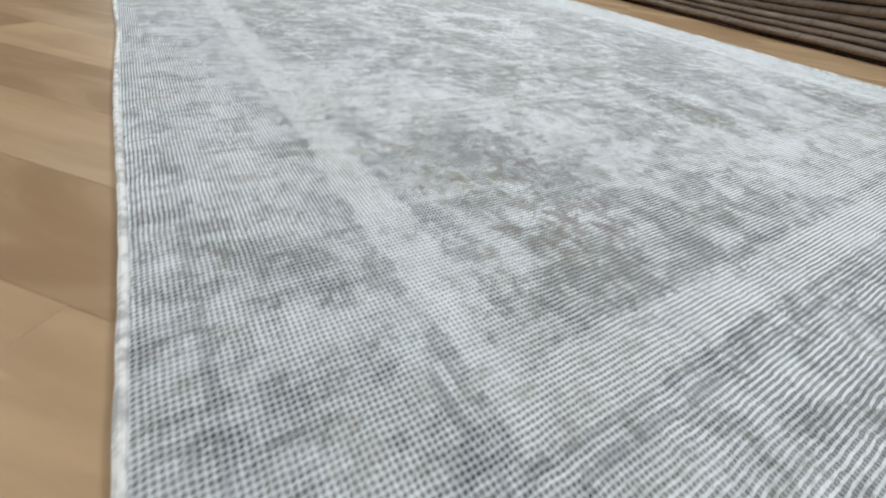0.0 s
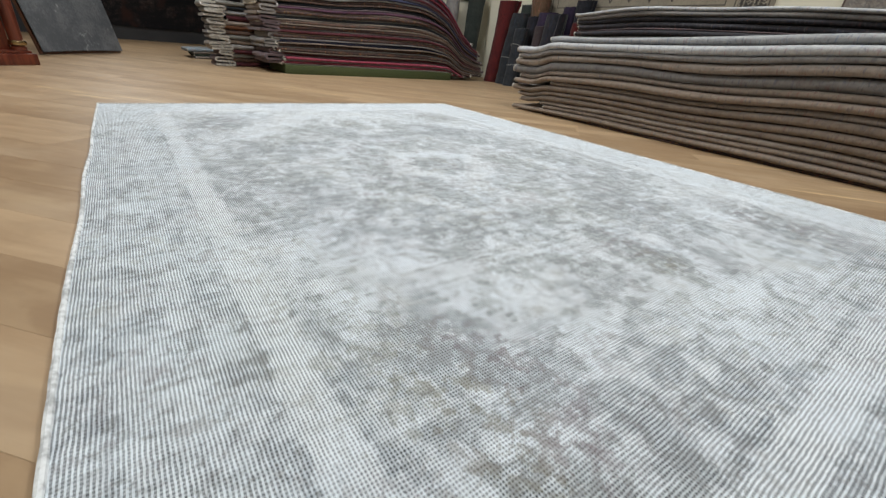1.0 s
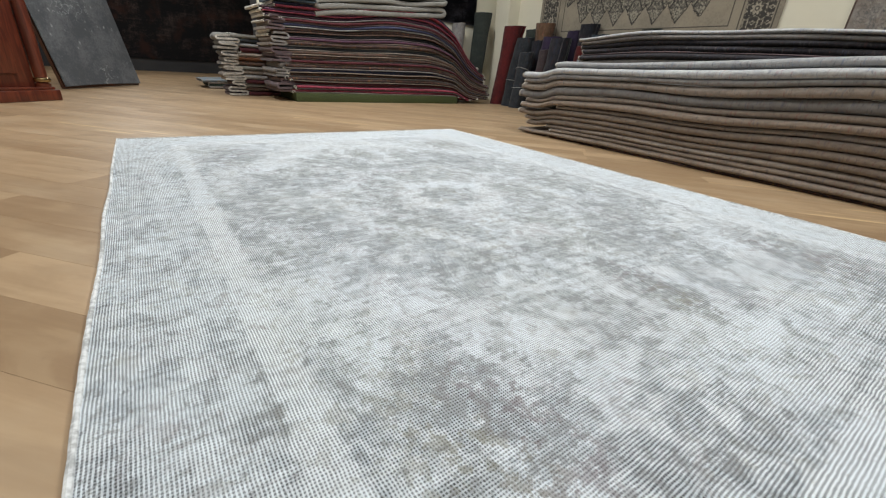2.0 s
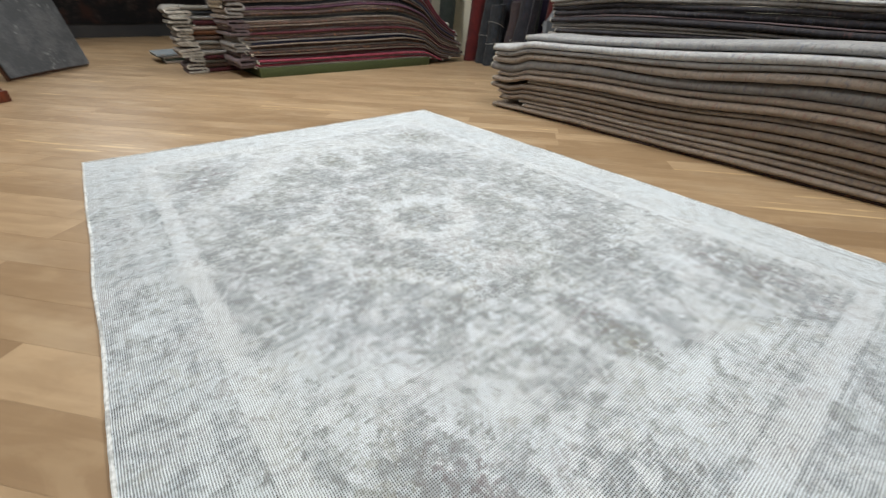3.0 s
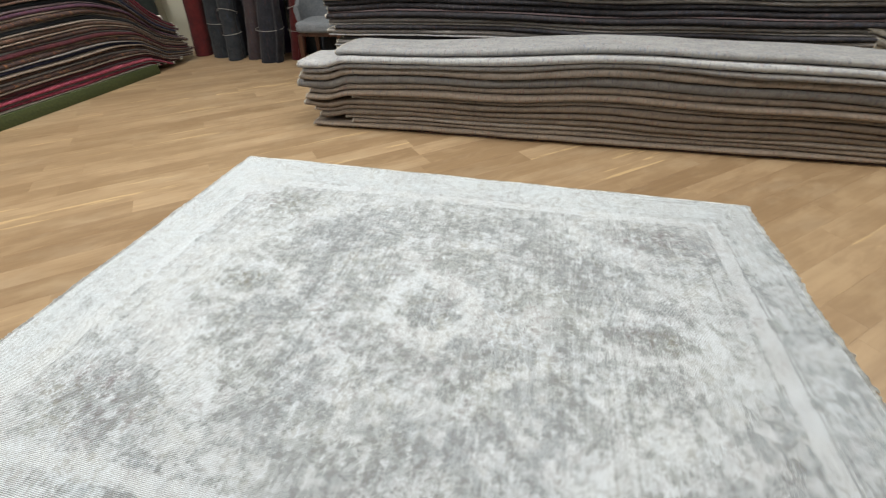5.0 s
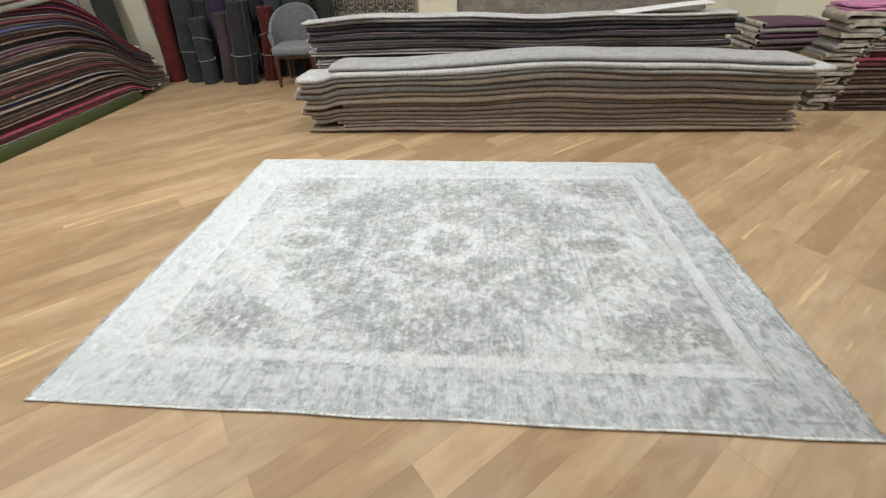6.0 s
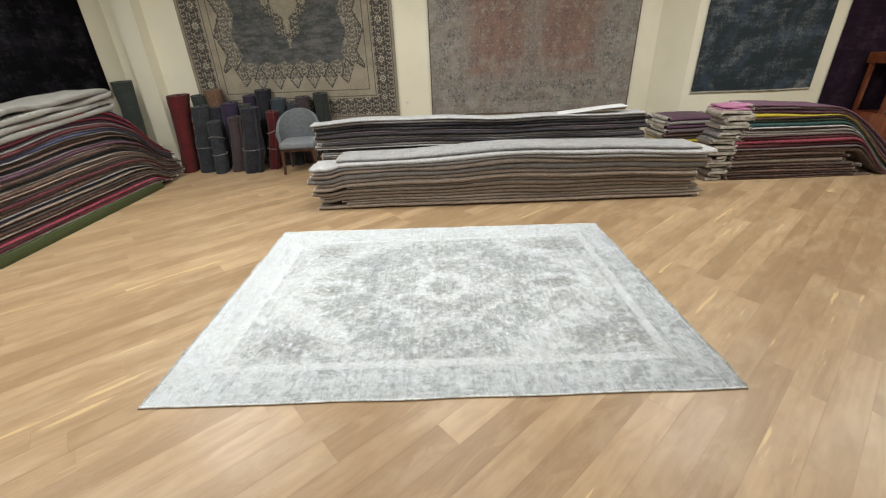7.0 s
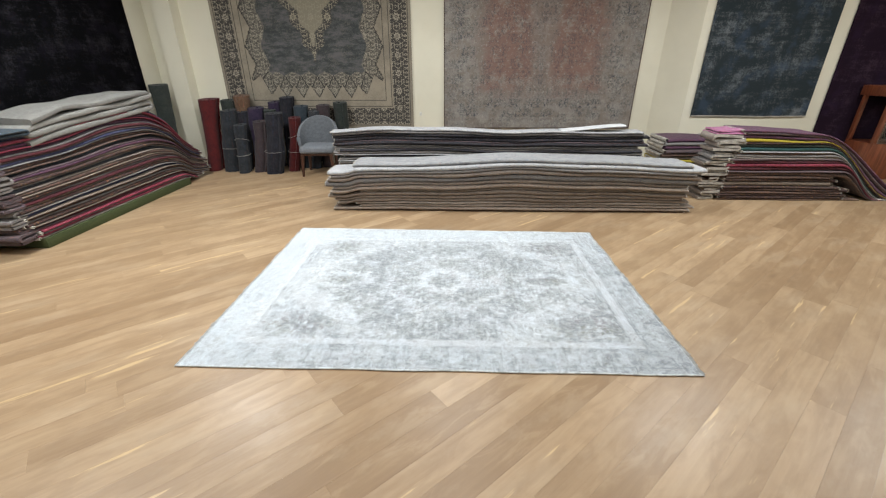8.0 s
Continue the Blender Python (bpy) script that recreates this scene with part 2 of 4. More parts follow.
def mat_pile(name, base, other, accent=None, scale=8.0, contrast=1.0, streaky=1.0):
    """Woven pile seen on a fold, mottled, with a fine nap."""
    g = G(name)
    p = g.coords()
    k = g.rnd()
    q = g.offset(p, g.comb(k * 13.0, k * 7.0, k * 3.0))
    n1 = g.noise(g.scaled(q, (1.0, 2.0, 2.0)), scale, 6, 0.66)
    n2 = g.noise(g.scaled(q, (1.0, 1.0 + streaky, 1)), scale * 5, 4, 0.65)
    nap = g.noise(g.scaled(q, (1, 1, 1)), 210, 3, 0.6)
    col = g.mix(g.smooth(n1 + (n2 - 0.5) * 0.8, 0.5 - 0.22 / contrast, 0.5 + 0.22 / contrast), base, other)
    if accent:
        col = g.mix(g.smooth(g.noise(g.scaled(q, (2.5, 1, 1)), scale * 3.1, 5, 0.7), 0.56, 0.64) * 0.75, col, accent)
        hue = g.noise(g.scaled(g.offset(q, (3.0, 6.0, 1.0)), (6.0, 1, 1)), scale * 2.0, 3, 0.6)
        col = g.mix(g.smooth(hue, 0.60, 0.66) * 0.45, col, tuple(min(1.0, c * f) for c, f in zip(accent, (1.5, 0.8, 0.75))))
        col = g.mix(g.smooth(0.40 - hue, 0.0, 0.06) * 0.40, col, tuple(min(1.0, c * f) for c, f in zip(accent, (0.7, 0.9, 1.5))))
    col = g.hsv(col, 0.82 + k * 0.36)
    col = g.mix(g.smooth(nap, 0.5, 0.75) * 0.16, col, (0.03, 0.03, 0.03))
    return g.done(col, 0.95, nap * 0.7 + n2, 0.6, 0.004, sheen=0.08, spec=0.15)


def mat_backing(name, col):
    """Pale woven edge and rug back."""
    g = G(name)
    p = g.coords()
    a = g.noise(p, 90, 3)
    b = g.noise(p, 12, 4)
    c = g.mix(g.smooth(a + (b - 0.5), 0.35, 0.7), col, tuple(x * 0.55 for x in col))
    return g.done(c, 0.95, a, 0.5, 0.003, spec=0.2)


def mat_plaster(name, col, stain):
    g = G(name)
    p = g.coords()
    a = g.noise(p, 0.9, 5, 0.6)
    b = g.noise(p, 60, 4, 0.6)
    c = g.mix(g.smooth(a, 0.35, 0.75), col, stain)
    return g.done(c, 0.75, b + g.noise(p, 6, 3) * 0.6, 0.12, 0.003, spec=0.3)


def mat_wood(name, dark, light):
    g = G(name)
    p = g.coords()
    a = g.noise(g.scaled(p, (14, 14, 1.2)), 2.5, 6, 0.6, 0.8)
    c = g.mix(g.smooth(a, 0.35, 0.68), dark, light)
    return g.done(c, 0.28 + a * 0.12, a, 0.08, 0.001, spec=0.5)


def mat_plain(name, col, rough=0.5, metal=0.0, grain=40.0, amount=0.25):
    g = G(name)
    p = g.coords()
    a = g.noise(p, grain, 4)
    c = g.mix(g.smooth(a, 0.3, 0.7), col, tuple(x * (1 - amount) for x in col))
    return g.done(c, rough, a, 0.15, 0.001, metal=metal)


def hung_coords(g):
    p = g.coords()
    x, y, z = g.sep(p)
    return p, x, z


def mat_hung_medallion(width, height):
    """Wall rug in sand and charcoal: floral main border, pointed lattice round a slate ground, hanging pendant."""
    g = G("hung_rug_sand_charcoal")
    p, x, z = hung_coords(g)
    u = x.abs()
    m = g.comb(u, 0.0, z)
    edge = g.math("MINIMUM", width / 2 - u, z)
    n = g.noise(m, 30, 4, 0.65)
    ragged = g.noise(p, 60, 4, 0.7)
    sand, char = (0.275, 0.24, 0.185), (0.028, 0.026, 0.027)
    fade = g.noise(p, 2.3, 6, 0.65)
    sand_c = g.mix(g.smooth(fade + (ragged - 0.5) * 0.3, 0.35, 0.65), sand, (0.205, 0.178, 0.14))
    pale = g.mix(g.smooth(ragged, 0.40, 0.62), (0.34, 0.305, 0.245), (0.20, 0.178, 0.14))
    # curling stems and blossoms, mirrored in small repeats
    cu, cz = g.fold(u + 0.02, 0.132), g.fold(z + 0.05, 0.132)
    a1 = g.noise(g.comb(cu, 0.0, cz), 21, 2, 0.5)
    a2 = g.noise(g.comb(g.fold(u, 0.066), 3.0, g.fold(z, 0.066)), 36, 2, 0.5)
    stems = 1 - g.smooth((a1 - 0.5).abs() + (ragged - 0.5) * 0.05, 0.018, 0.05)
    blooms = g.smooth(a2 + (ragged - 0.5) * 0.12, 0.50, 0.57)
    fu2, fz2 = (g.math("FRACT", u / 0.265 + 0.5) - 0.5) * 0.265, (g.math("FRACT", z / 0.265 + 0.28) - 0.5) * 0.265
    rr = g.math("SQRT", fu2 * fu2 + fz2 * fz2)
    petal = g.math("COSINE", g.math("ARCTAN2", fz2, fu2) * 8.0) * 0.010 + (ragged - 0.5) * 0.03
    petal = petal + (fade - 0.5) * 0.05 + (n - 0.5) * 0.03
    head = 1 - g.smooth(rr + petal, 0.040, 0.052)
    eye = g.smooth(rr, 0.010, 0.014) * (1 - g.smooth(rr, 0.020, 0.024))
    halo = g.smooth(rr + petal, 0.044, 0.050) * (1 - g.smooth(rr + petal, 0.060, 0.068))
    flowers = g.math("MAXIMUM", stems, 1 - blooms)
    flowers = g.math("MAXIMUM", flowers * (1 - head), g.math("MAXIMUM", halo, eye))
    # main border
    b_main = g.smooth(edge, 0.062, 0.068) * (1 - g.smooth(edge, 0.318, 0.324))
    guard = (g.smooth(edge, 0.040, 0.044) * (1 - g.smooth(edge, 0.052, 0.056)) + g.smooth(edge, 0.34, 0.344) * (1 - g.smooth(edge, 0.352, 0.356))
             + g.smooth(edge, 0.435, 0.438) * (1 - g.smooth(edge, 0.446, 0.449)))
    b_col = g.mix(flowers * 0.92, pale, char)
    col = g.mix(b_main, sand_c, b_col)
    col = g.mix(g.math("MINIMUM", guard, 1.0) * 0.8, col, char)
    # pointed arches along the foot of the field, then up its sides
    tri = (g.math("FRACT", u / 0.265 + 0.5) - 0.5).abs() * 2.0
    rise = g.math("MAXIMUM", u - 0.72, 0.0)
    foot = 0.48 + tri * 0.20 + rise * 0.75
    trz = (g.math("FRACT", z / 0.52 + 0.1) - 0.5).abs() * 2.0
    side = 1.10 - trz * 0.13
    d = g.math("MINIMUM", z - foot, side - u) + (n - 0.5) * 0.10
    inside = g.smooth(d, 0.0, 0.012)
    arch = g.smooth(d, -0.006, 0.0) * (1 - g.smooth(d, 0.014, 0.022))
    tri2 = 1 - tri
    lat = (z - 0.58 - tri2 * 0.24 - rise * 0.75).abs()
    lattice = (1 - g.smooth(lat + (n - 0.5) * 0.02, 0.010, 0.020)) * inside
    slate_d = g.math("MINIMUM", z - 0.80 - tri * 0.06 - rise * 0.9, 0.86 - trz * 0.10 - u) + (n - 0.5) * 0.07
    slate_m = g.smooth(slate_d, 0.0, 0.03)
    stripe = g.noise(g.scaled(p, (1.4, 1, 4)), 2.8, 6, 0.68)
    slate = g.mix(g.smooth(stripe + (ragged - 0.5) * 0.18, 0.38, 0.66), (0.040, 0.046, 0.047), (0.105, 0.103, 0.104))
    zone = inside * (1 - slate_m)
    col = g.mix(zone, col, g.mix(flowers * 0.62 + stems * 0.3, (0.275, 0.25, 0.20), (0.040, 0.038, 0.037)))
    col = g.mix(g.math("MAXIMUM", arch, lattice) * 0.9, col, char)
    col = g.mix(slate_m, col, slate)
    # pendant
    pw = g.math("MAXIMUM", (z - 1.00) * 0.52 + (g.math("SINE", z * 21.0)) * 0.035, 0.0) - u + (n - 0.5) * 0.05
    pm = g.smooth(pw, 0.0, 0.015) * g.smooth(z, 1.0, 1.03)
    core = g.smooth(pw, 0.13, 0.17)
    col = g.mix(pm, col, g.mix(flowers * (1 - core * 0.75), (0.26, 0.235, 0.175), (0.055, 0.052, 0.05)))
    worn = g.smooth(ragged + (fade - 0.5) * 0.4, 0.52, 0.68)
    col = g.mix(worn * 0.42, col, (0.15, 0.133, 0.108))
    return g.done(col, 0.95, n + ragged * 0.5, 0.4, 0.003, sheen=0.1, spec=0.2)


def mat_hung_faded(width):
    """Wall rug faded to rose and grey, blue-grey flowers in the borders."""
    g = G("hung_rug_faded_rose")
    p, x, z = hung_coords(g)
    u = x.abs()
    m = g.comb(u, 0.0, z)
    edge = g.math("MINIMUM", width / 2 - u, z)
    n = g.noise(m, 30, 5, 0.7)
    ragged = g.noise(p, 70, 5, 0.72)
    blot = g.noise(g.offset(m, g.comb(g.noise(p, 3.0, 3) * 0.5, 0.0, 0.0)), 5.5, 6, 0.68)
    wob_f = g.noise(p, 9, 4, 0.6) - 0.5
    a1 = g.noise(g.comb(g.fold(u + wob_f * 0.10, 0.31), 0.0, g.fold(z + wob_f * 0.06, 0.27)), 15, 4, 0.62)
    outline = 1 - g.smooth((a1 - 0.5).abs(), 0.012, 0.045)
    a2 = g.noise(g.comb(g.fold(u + wob_f * 0.08, 0.23), 5.0, g.fold(z + wob_f * 0.08, 0.29)), 24, 4, 0.65)
    rings = g.smooth(a2, 0.53, 0.60)
    flowers = g.math("MAXIMUM", outline * 0.6, rings * 0.9)
    rose = g.smooth(edge + (blot - 0.5) * 1.0 + (n - 0.5) * 0.45, 0.42, 0.80)
    pend = g.smooth(u + (blot - 0.5) * 0.35 - g.math("MAXIMUM", z - 1.0, 0.0) * 0.12, 0.06, 0.24)
    grey = g.mix(g.smooth(blot, 0.4, 0.62), (0.200, 0.170, 0.147), (0.250, 0.232, 0.212))
    col = g.mix(rose * (0.30 + pend * 0.60), grey, (0.205, 0.122, 0.100))
    patch = g.smooth(g.noise(m, 3.6, 5, 0.65) + (n - 0.5) * 0.5, 0.50, 0.66)
    col = g.mix(patch * 0.6, col, (0.29, 0.275, 0.245))
    border = g.smooth(edge, 0.17, 0.21) * (1 - g.smooth(edge, 0.42, 0.50))
    seen = g.smooth(g.noise(p, 5.0, 4, 0.6), 0.38, 0.56)
    col = g.mix(flowers * seen * (0.62 + border * 0.38), col, (0.050, 0.057, 0.068))
    col = g.mix(g.smooth(g.noise(m, 22, 5, 0.7), 0.54, 0.66) * 0.55, col, (0.37, 0.35, 0.315))
    col = g.mix(g.smooth(ragged, 0.53, 0.68) * 0.45, col, (0.10, 0.083, 0.073))
    rim = 1 - g.smooth(edge, 0.010, 0.018)
    col = g.mix(rim, col, (0.075, 0.05, 0.042))
    return g.done(col, 0.95, n + ragged * 0.5, 0.4, 0.003, sheen=0.1, spec=0.2)


def mat_hung_dark(name, base, light, accent, scale=3.0):
    """Overdyed dark wall rug with scraped, paler patches."""
    g = G(name)
    p = g.coords()
    a = g.noise(g.scaled(p, (1, 1, 1.6)), scale, 6, 0.68)
    b = g.noise(g.scaled(p, (9, 9, 1.4)), scale, 5, 0.6)
    c = g.noise(g.scaled(p, (1.2, 1.2, 12)), scale, 5, 0.6)
    d = g.noise(p, 48, 5, 0.7)
    w = g.smooth(a + (b - 0.5) * 0.22 + (c - 0.5) * 0.25 + (d - 0.5) * 0.45, 0.46, 0.80)
    col = g.mix(w, base, light)
    col = g.mix(g.smooth(g.noise(p, scale * 1.7, 4), 0.5, 0.68) * 0.7, col, accent)
    return g.done(col, 0.97, d, 0.4, 0.003, spec=0.03)


def mat_specked():
    """Slate grey rug scraped to pale flower traces."""
    g = G("slate_rug_with_flower_traces")
    p = g.coords()
    a = g.noise(p, 2.5, 5, 0.65)
    d = g.noise(p, 55, 5, 0.7)
    col = g.mix(g.smooth(a + (d - 0.5) * 0.5, 0.4, 0.65), (0.072, 0.077, 0.085), (0.125, 0.13, 0.14))
    v = g.voronoi(g.offset(p, g.comb(d * 0.05, 0.0, a * 0.2)), 9.0)
    spots = (1 - g.smooth(v + (d - 0.5) * 0.25, 0.06, 0.16)) * g.smooth(g.noise(p, 4, 3), 0.44, 0.54)
    curl = 1 - g.smooth((g.noise(p, 11, 2, 0.5) - 0.5).abs(), 0.006, 0.02)
    curl = curl * g.smooth(g.noise(g.offset(p, (4.0, 1.0, 2.0)), 1.7, 2), 0.53, 0.60)
    col = g.mix(g.math("MAXIMUM", spots, curl) * g.smooth(d, 0.38, 0.55) * 0.8, col, (0.30, 0.31, 0.32))
    return g.done(col, 0.95, d, 0.4, 0.003, spec=0.2)


M_RUG = mat_main_rug()
M_PLANK = mat_plank()
M_WALL = mat_plaster("cream_wall_paint", (0.68, 0.645, 0.525), (0.62, 0.585, 0.47))
M_CEIL = mat_plaster("white_ceiling_paint", (0.82, 0.81, 0.78), (0.78, 0.77, 0.74))
# near-black, so the side room's darkness is put into the wall colour
M_DARKWALL = mat_plaster("darkened_wall_colour", (0.03, 0.03, 0.033), (0.045, 0.044, 0.045))
M_EDGE = mat_backing("pale_rug_edge", (0.46, 0.43, 0.385))
M_BIND = mat_backing("white_bound_edge", (0.70, 0.72, 0.73))
M_FRINGE = mat_backing("ivory_fringe", (0.80, 0.77, 0.70))
M_SUBFLOOR = mat_plain("dark_subfloor", (0.05, 0.035, 0.02), 0.9)
M_GREEN = mat_plain("green_felt_board", (0.055, 0.072, 0.022), 0.9, 0.0, 60, 0.35)
M_MAHOGANY = mat_wood("polished_mahogany", (0.06, 0.012, 0.007), (0.14, 0.032, 0.015))
M_REDWOOD = mat_wood("red_brown_cabinet_wood", (0.11, 0.030, 0.014), (0.21, 0.062, 0.027))
M_LEGWOOD = mat_wood("dark_walnut", (0.03, 0.012, 0.008), (0.075, 0.028, 0.016))
M_BRASS = mat_plain("tarnished_brass", (0.45, 0.33, 0.17), 0.25, 1.0)
M_TWINE = mat_plain("pale_twine", (0.32, 0.31, 0.29), 0.9)
M_CHAIR = mat_pile("grey_chair_fabric", (0.115, 0.125, 0.14), (0.165, 0.175, 0.19), None, 14)
M_PLASTIC = mat_plain("white_plastic", (0.7, 0.68, 0.62), 0.4)

PILE = {
    "taupe": mat_pile("taupe_pile", (0.247, 0.198, 0.161), (0.177, 0.142, 0.114), (0.121, 0.095, 0.083)),
    "beige": mat_pile("beige_pile", (0.295, 0.253, 0.219), (0.215, 0.183, 0.159), (0.139, 0.119, 0.109)),
    "stone": mat_pile("stone_grey_pile", (0.237, 0.224, 0.214), (0.172, 0.161, 0.156), (0.113, 0.108, 0.111)),
    "silver": mat_pile("silver_grey_pile", (0.418, 0.421, 0.423), (0.300, 0.303, 0.313), (0.180, 0.188, 0.215)),
    "charcoal": mat_pile("charcoal_pile", (0.021, 0.020, 0.024), (0.038, 0.036, 0.041), (0.084, 0.079, 0.085)),
    "cream": mat_pile("cream_pile", (0.218, 0.212, 0.197), (0.169, 0.163, 0.151)),
    "maroon": mat_pile("maroon_pile", (0.078, 0.019, 0.023), (0.048, 0.013, 0.018), (0.116, 0.039, 0.045)),
    "crimson": mat_pile("crimson_pile", (0.270, 0.043, 0.072), (0.161, 0.030, 0.050), (0.338, 0.138, 0.150)),
    "plum": mat_pile("plum_pile", (0.105, 0.048, 0.078), (0.068, 0.034, 0.055), (0.155, 0.085, 0.120)),
    "brown": mat_pile("brown_pile", (0.118, 0.073, 0.058), (0.069, 0.047, 0.040), (0.223, 0.159, 0.107)),
    "umber": mat_pile("umber_black_pile", (0.039, 0.025, 0.025), (0.061, 0.039, 0.037), (0.221, 0.137, 0.062)),
    "navy": mat_pile("navy_pile", (0.03, 0.035, 0.075), (0.05, 0.055, 0.10), (0.09, 0.10, 0.15)),
    "slate": mat_pile("slate_blue_pile", (0.023, 0.027, 0.033), (0.032, 0.036, 0.042), (0.014, 0.014, 0.019)),
    "mauve": mat_pile("mauve_pile", (0.122, 0.089, 0.096), (0.089, 0.066, 0.071), (0.153, 0.125, 0.119)),
    "pink": mat_pile("pink_pile", (0.42, 0.17, 0.29), (0.33, 0.12, 0.22), (0.47, 0.28, 0.35)),
    "yellow": mat_pile("yellow_pile", (0.46, 0.37, 0.04), (0.36, 0.28, 0.03)),
    "teal": mat_pile("teal_pile", (0.03, 0.085, 0.08), (0.02, 0.055, 0.055), (0.07, 0.13, 0.12)),
    "white": mat_pile("white_pile", (0.66, 0.67, 0.68), (0.56, 0.575, 0.59)),
    "roll_red": mat_pile("worn_red_roll", (0.086, 0.013, 0.013), (0.056, 0.010, 0.011), (0.038, 0.012, 0.013), 5.0),
    "roll_slate": mat_pile("worn_slate_roll", (0.033, 0.037, 0.043), (0.020, 0.022, 0.026), (0.047, 0.050, 0.052), 5.0),
    "roll_mauve": mat_pile("worn_mauve_roll", (0.048, 0.035, 0.037), (0.034, 0.026, 0.029), (0.062, 0.053, 0.050), 5.0),
    "roll_ink": mat_pile("worn_ink_roll", (0.014, 0.014, 0.019), (0.023, 0.023, 0.029), (0.030, 0.030, 0.036), 5.0),
    "roll_violet": mat_pile("worn_violet_roll", (0.037, 0.026, 0.053), (0.026, 0.019, 0.038), None, 5.0),
    "roll_tan": mat_pile("worn_tan_roll", (0.145, 0.087, 0.054), (0.101, 0.057, 0.035), (0.189, 0.129, 0.095), 5.0),
    "roll_green": mat_pile("worn_green_roll", (0.023, 0.028, 0.025), (0.034, 0.039, 0.035), None, 5.0),
    "roll_blue": mat_pile("worn_blue_roll", (0.041, 0.055, 0.067), (0.031, 0.041, 0.052), None, 5.0),
    "pale_blue": mat_pile("pale_blue_pile", (0.17, 0.22, 0.27), (0.24, 0.27, 0.29), (0.30, 0.29, 0.20)),
    "rust": mat_pile("rust_pile", (0.160, 0.068, 0.032), (0.112, 0.044, 0.024)),
    "denim": mat_pile("denim_blue_pile", (0.033, 0.050, 0.069), (0.050, 0.069, 0.083), (0.108, 0.115, 0.097)),
    "sage": mat_pile("sage_green_pile", (0.059, 0.073, 0.059), (0.041, 0.055, 0.048)),
}
WORDS = {"taupe": "taupe", "beige": "beige", "stone": "stone grey", "silver": "silver grey", "charcoal": "charcoal", "cream": "cream",
         "maroon": "dark maroon", "crimson": "crimson red", "plum": "plum purple", "brown": "dark brown", "umber": "black brown patterned",
         "navy": "navy blue", "slate": "slate blue", "mauve": "faded mauve", "pink": "bright pink", "yellow": "bright yellow",
         "teal": "dark teal", "rust": "rust orange", "denim": "denim blue", "sage": "grey green", "white": "white", "pale_blue": "pale blue patterned"}


# ---- mesh helpers ----
def mesh_object(name, bm, material, smooth=True):
    me = bpy.data.meshes.new(name)
    bm.normal_update()
    bm.to_mesh(me)
    bm.free()
    if material:
        me.materials.append(material)
    if smooth:
        me.shade_smooth()
        me.set_sharp_from_angle(angle=radians(40))
    return new(name, me)


def part(name, bm, material, parent, label="", smooth=True):
    ob = mesh_object(name, bm, material, smooth)
    ob.parent = parent
    if label:
        tagged(ob, label)
    return ob


def box(bm, x0, x1, y0, y1, z0, z1, bevel=0.0, segs=2):
    r = bmesh.ops.create_cube(bm, size=1.0)
    vs = r["verts"]
    for w in vs:
        w.co = Vector(((x0 + x1) / 2 + w.co.x * (x1 - x0), (y0 + y1) / 2 + w.co.y * (y1 - y0), (z0 + z1) / 2 + w.co.z * (z1 - z0)))
    if bevel:
        es = list({e for w in vs for e in w.link_edges})
        bmesh.ops.bevel(bm, geom=es, offset=bevel, segments=segs, affect="EDGES", profile=0.5)
    return bm


def boxed(*a, **k):
    return box(bmesh.new(), *a, **k)


def loft(bm, loops, closed=True, cap=(True, True)):
    """Joins loops of points, one after another; returns the rows of vertices."""
    rows = [[bm.verts.new(c) for c in loop] for loop in loops]
    n = len(rows[0])
    for a, b in zip(rows, rows[1:]):
        for i in range(n if closed else n - 1):
            j = (i + 1) % n
            bm.faces.new((a[i], a[j], b[j], b[i]))
    if cap[0]:
        bm.faces.new(list(reversed(rows[0])))
    if cap[1]:
        bm.faces.new(rows[-1])
    return rows


def turned(profile, n=20):
    """A body of revolution from (radius, height) pairs."""
    bm = bmesh.new()
    loft(bm, [[(r * math.cos(2 * math.pi * i / n), r * math.sin(2 * math.pi * i / n), z) for i in range(n)] for r, z in profile])
    bmesh.ops.recalc_face_normals(bm, faces=bm.faces)
    return bm


def wave(rng, n=3, amp=1.0, lo=0.4, hi=1.6):
    """A smooth random function of one length in metres."""
    terms = [(rng.uniform(lo, hi), rng.uniform(0, 6.3), rng.uniform(0.4, 1.0)) for _ in range(n)]
    tot = sum(a for _, _, a in terms)
    return lambda s: amp * sum(a * math.sin(2 * math.pi * f * s + ph) for f, ph, a in terms) / tot


# ---- setting ----
def wall(name, x0, x1, y0, y1, z0=0.0, z1=ROOM_H, material=None, label="cream painted plaster wall of the showroom"):
    ob = mesh_object(name, boxed(x0, x1, y0, y1, z0, z1), material or M_WALL, False)
    return tagged(ob, label, "wall", kind="structure")


LEFT_X, BACK_Y, RIGHT_Y = -3.25, 5.3, 4.9
wall("wall_back", LEFT_X - 0.2, 5.05, BACK_Y, BACK_Y + 0.2)
bm = bmesh.new()
loft(bm, [[(4.80, BACK_Y, z), (5.12, RIGHT_Y, z), (9.6, RIGHT_Y, z), (9.6, BACK_Y + 0.2, z), (5.05, BACK_Y + 0.2, z), (5.05, BACK_Y, z)] for z in (0.0, ROOM_H)])
bmesh.ops.recalc_face_normals(bm, faces=bm.faces)
tagged(mesh_object("wall_back_right", bm, M_WALL, False), "cream painted plaster wall stepping forward on a slant", "wall", kind="structure")
wall("wall_left", LEFT_X - 0.2, LEFT_X, 1.5, BACK_Y)
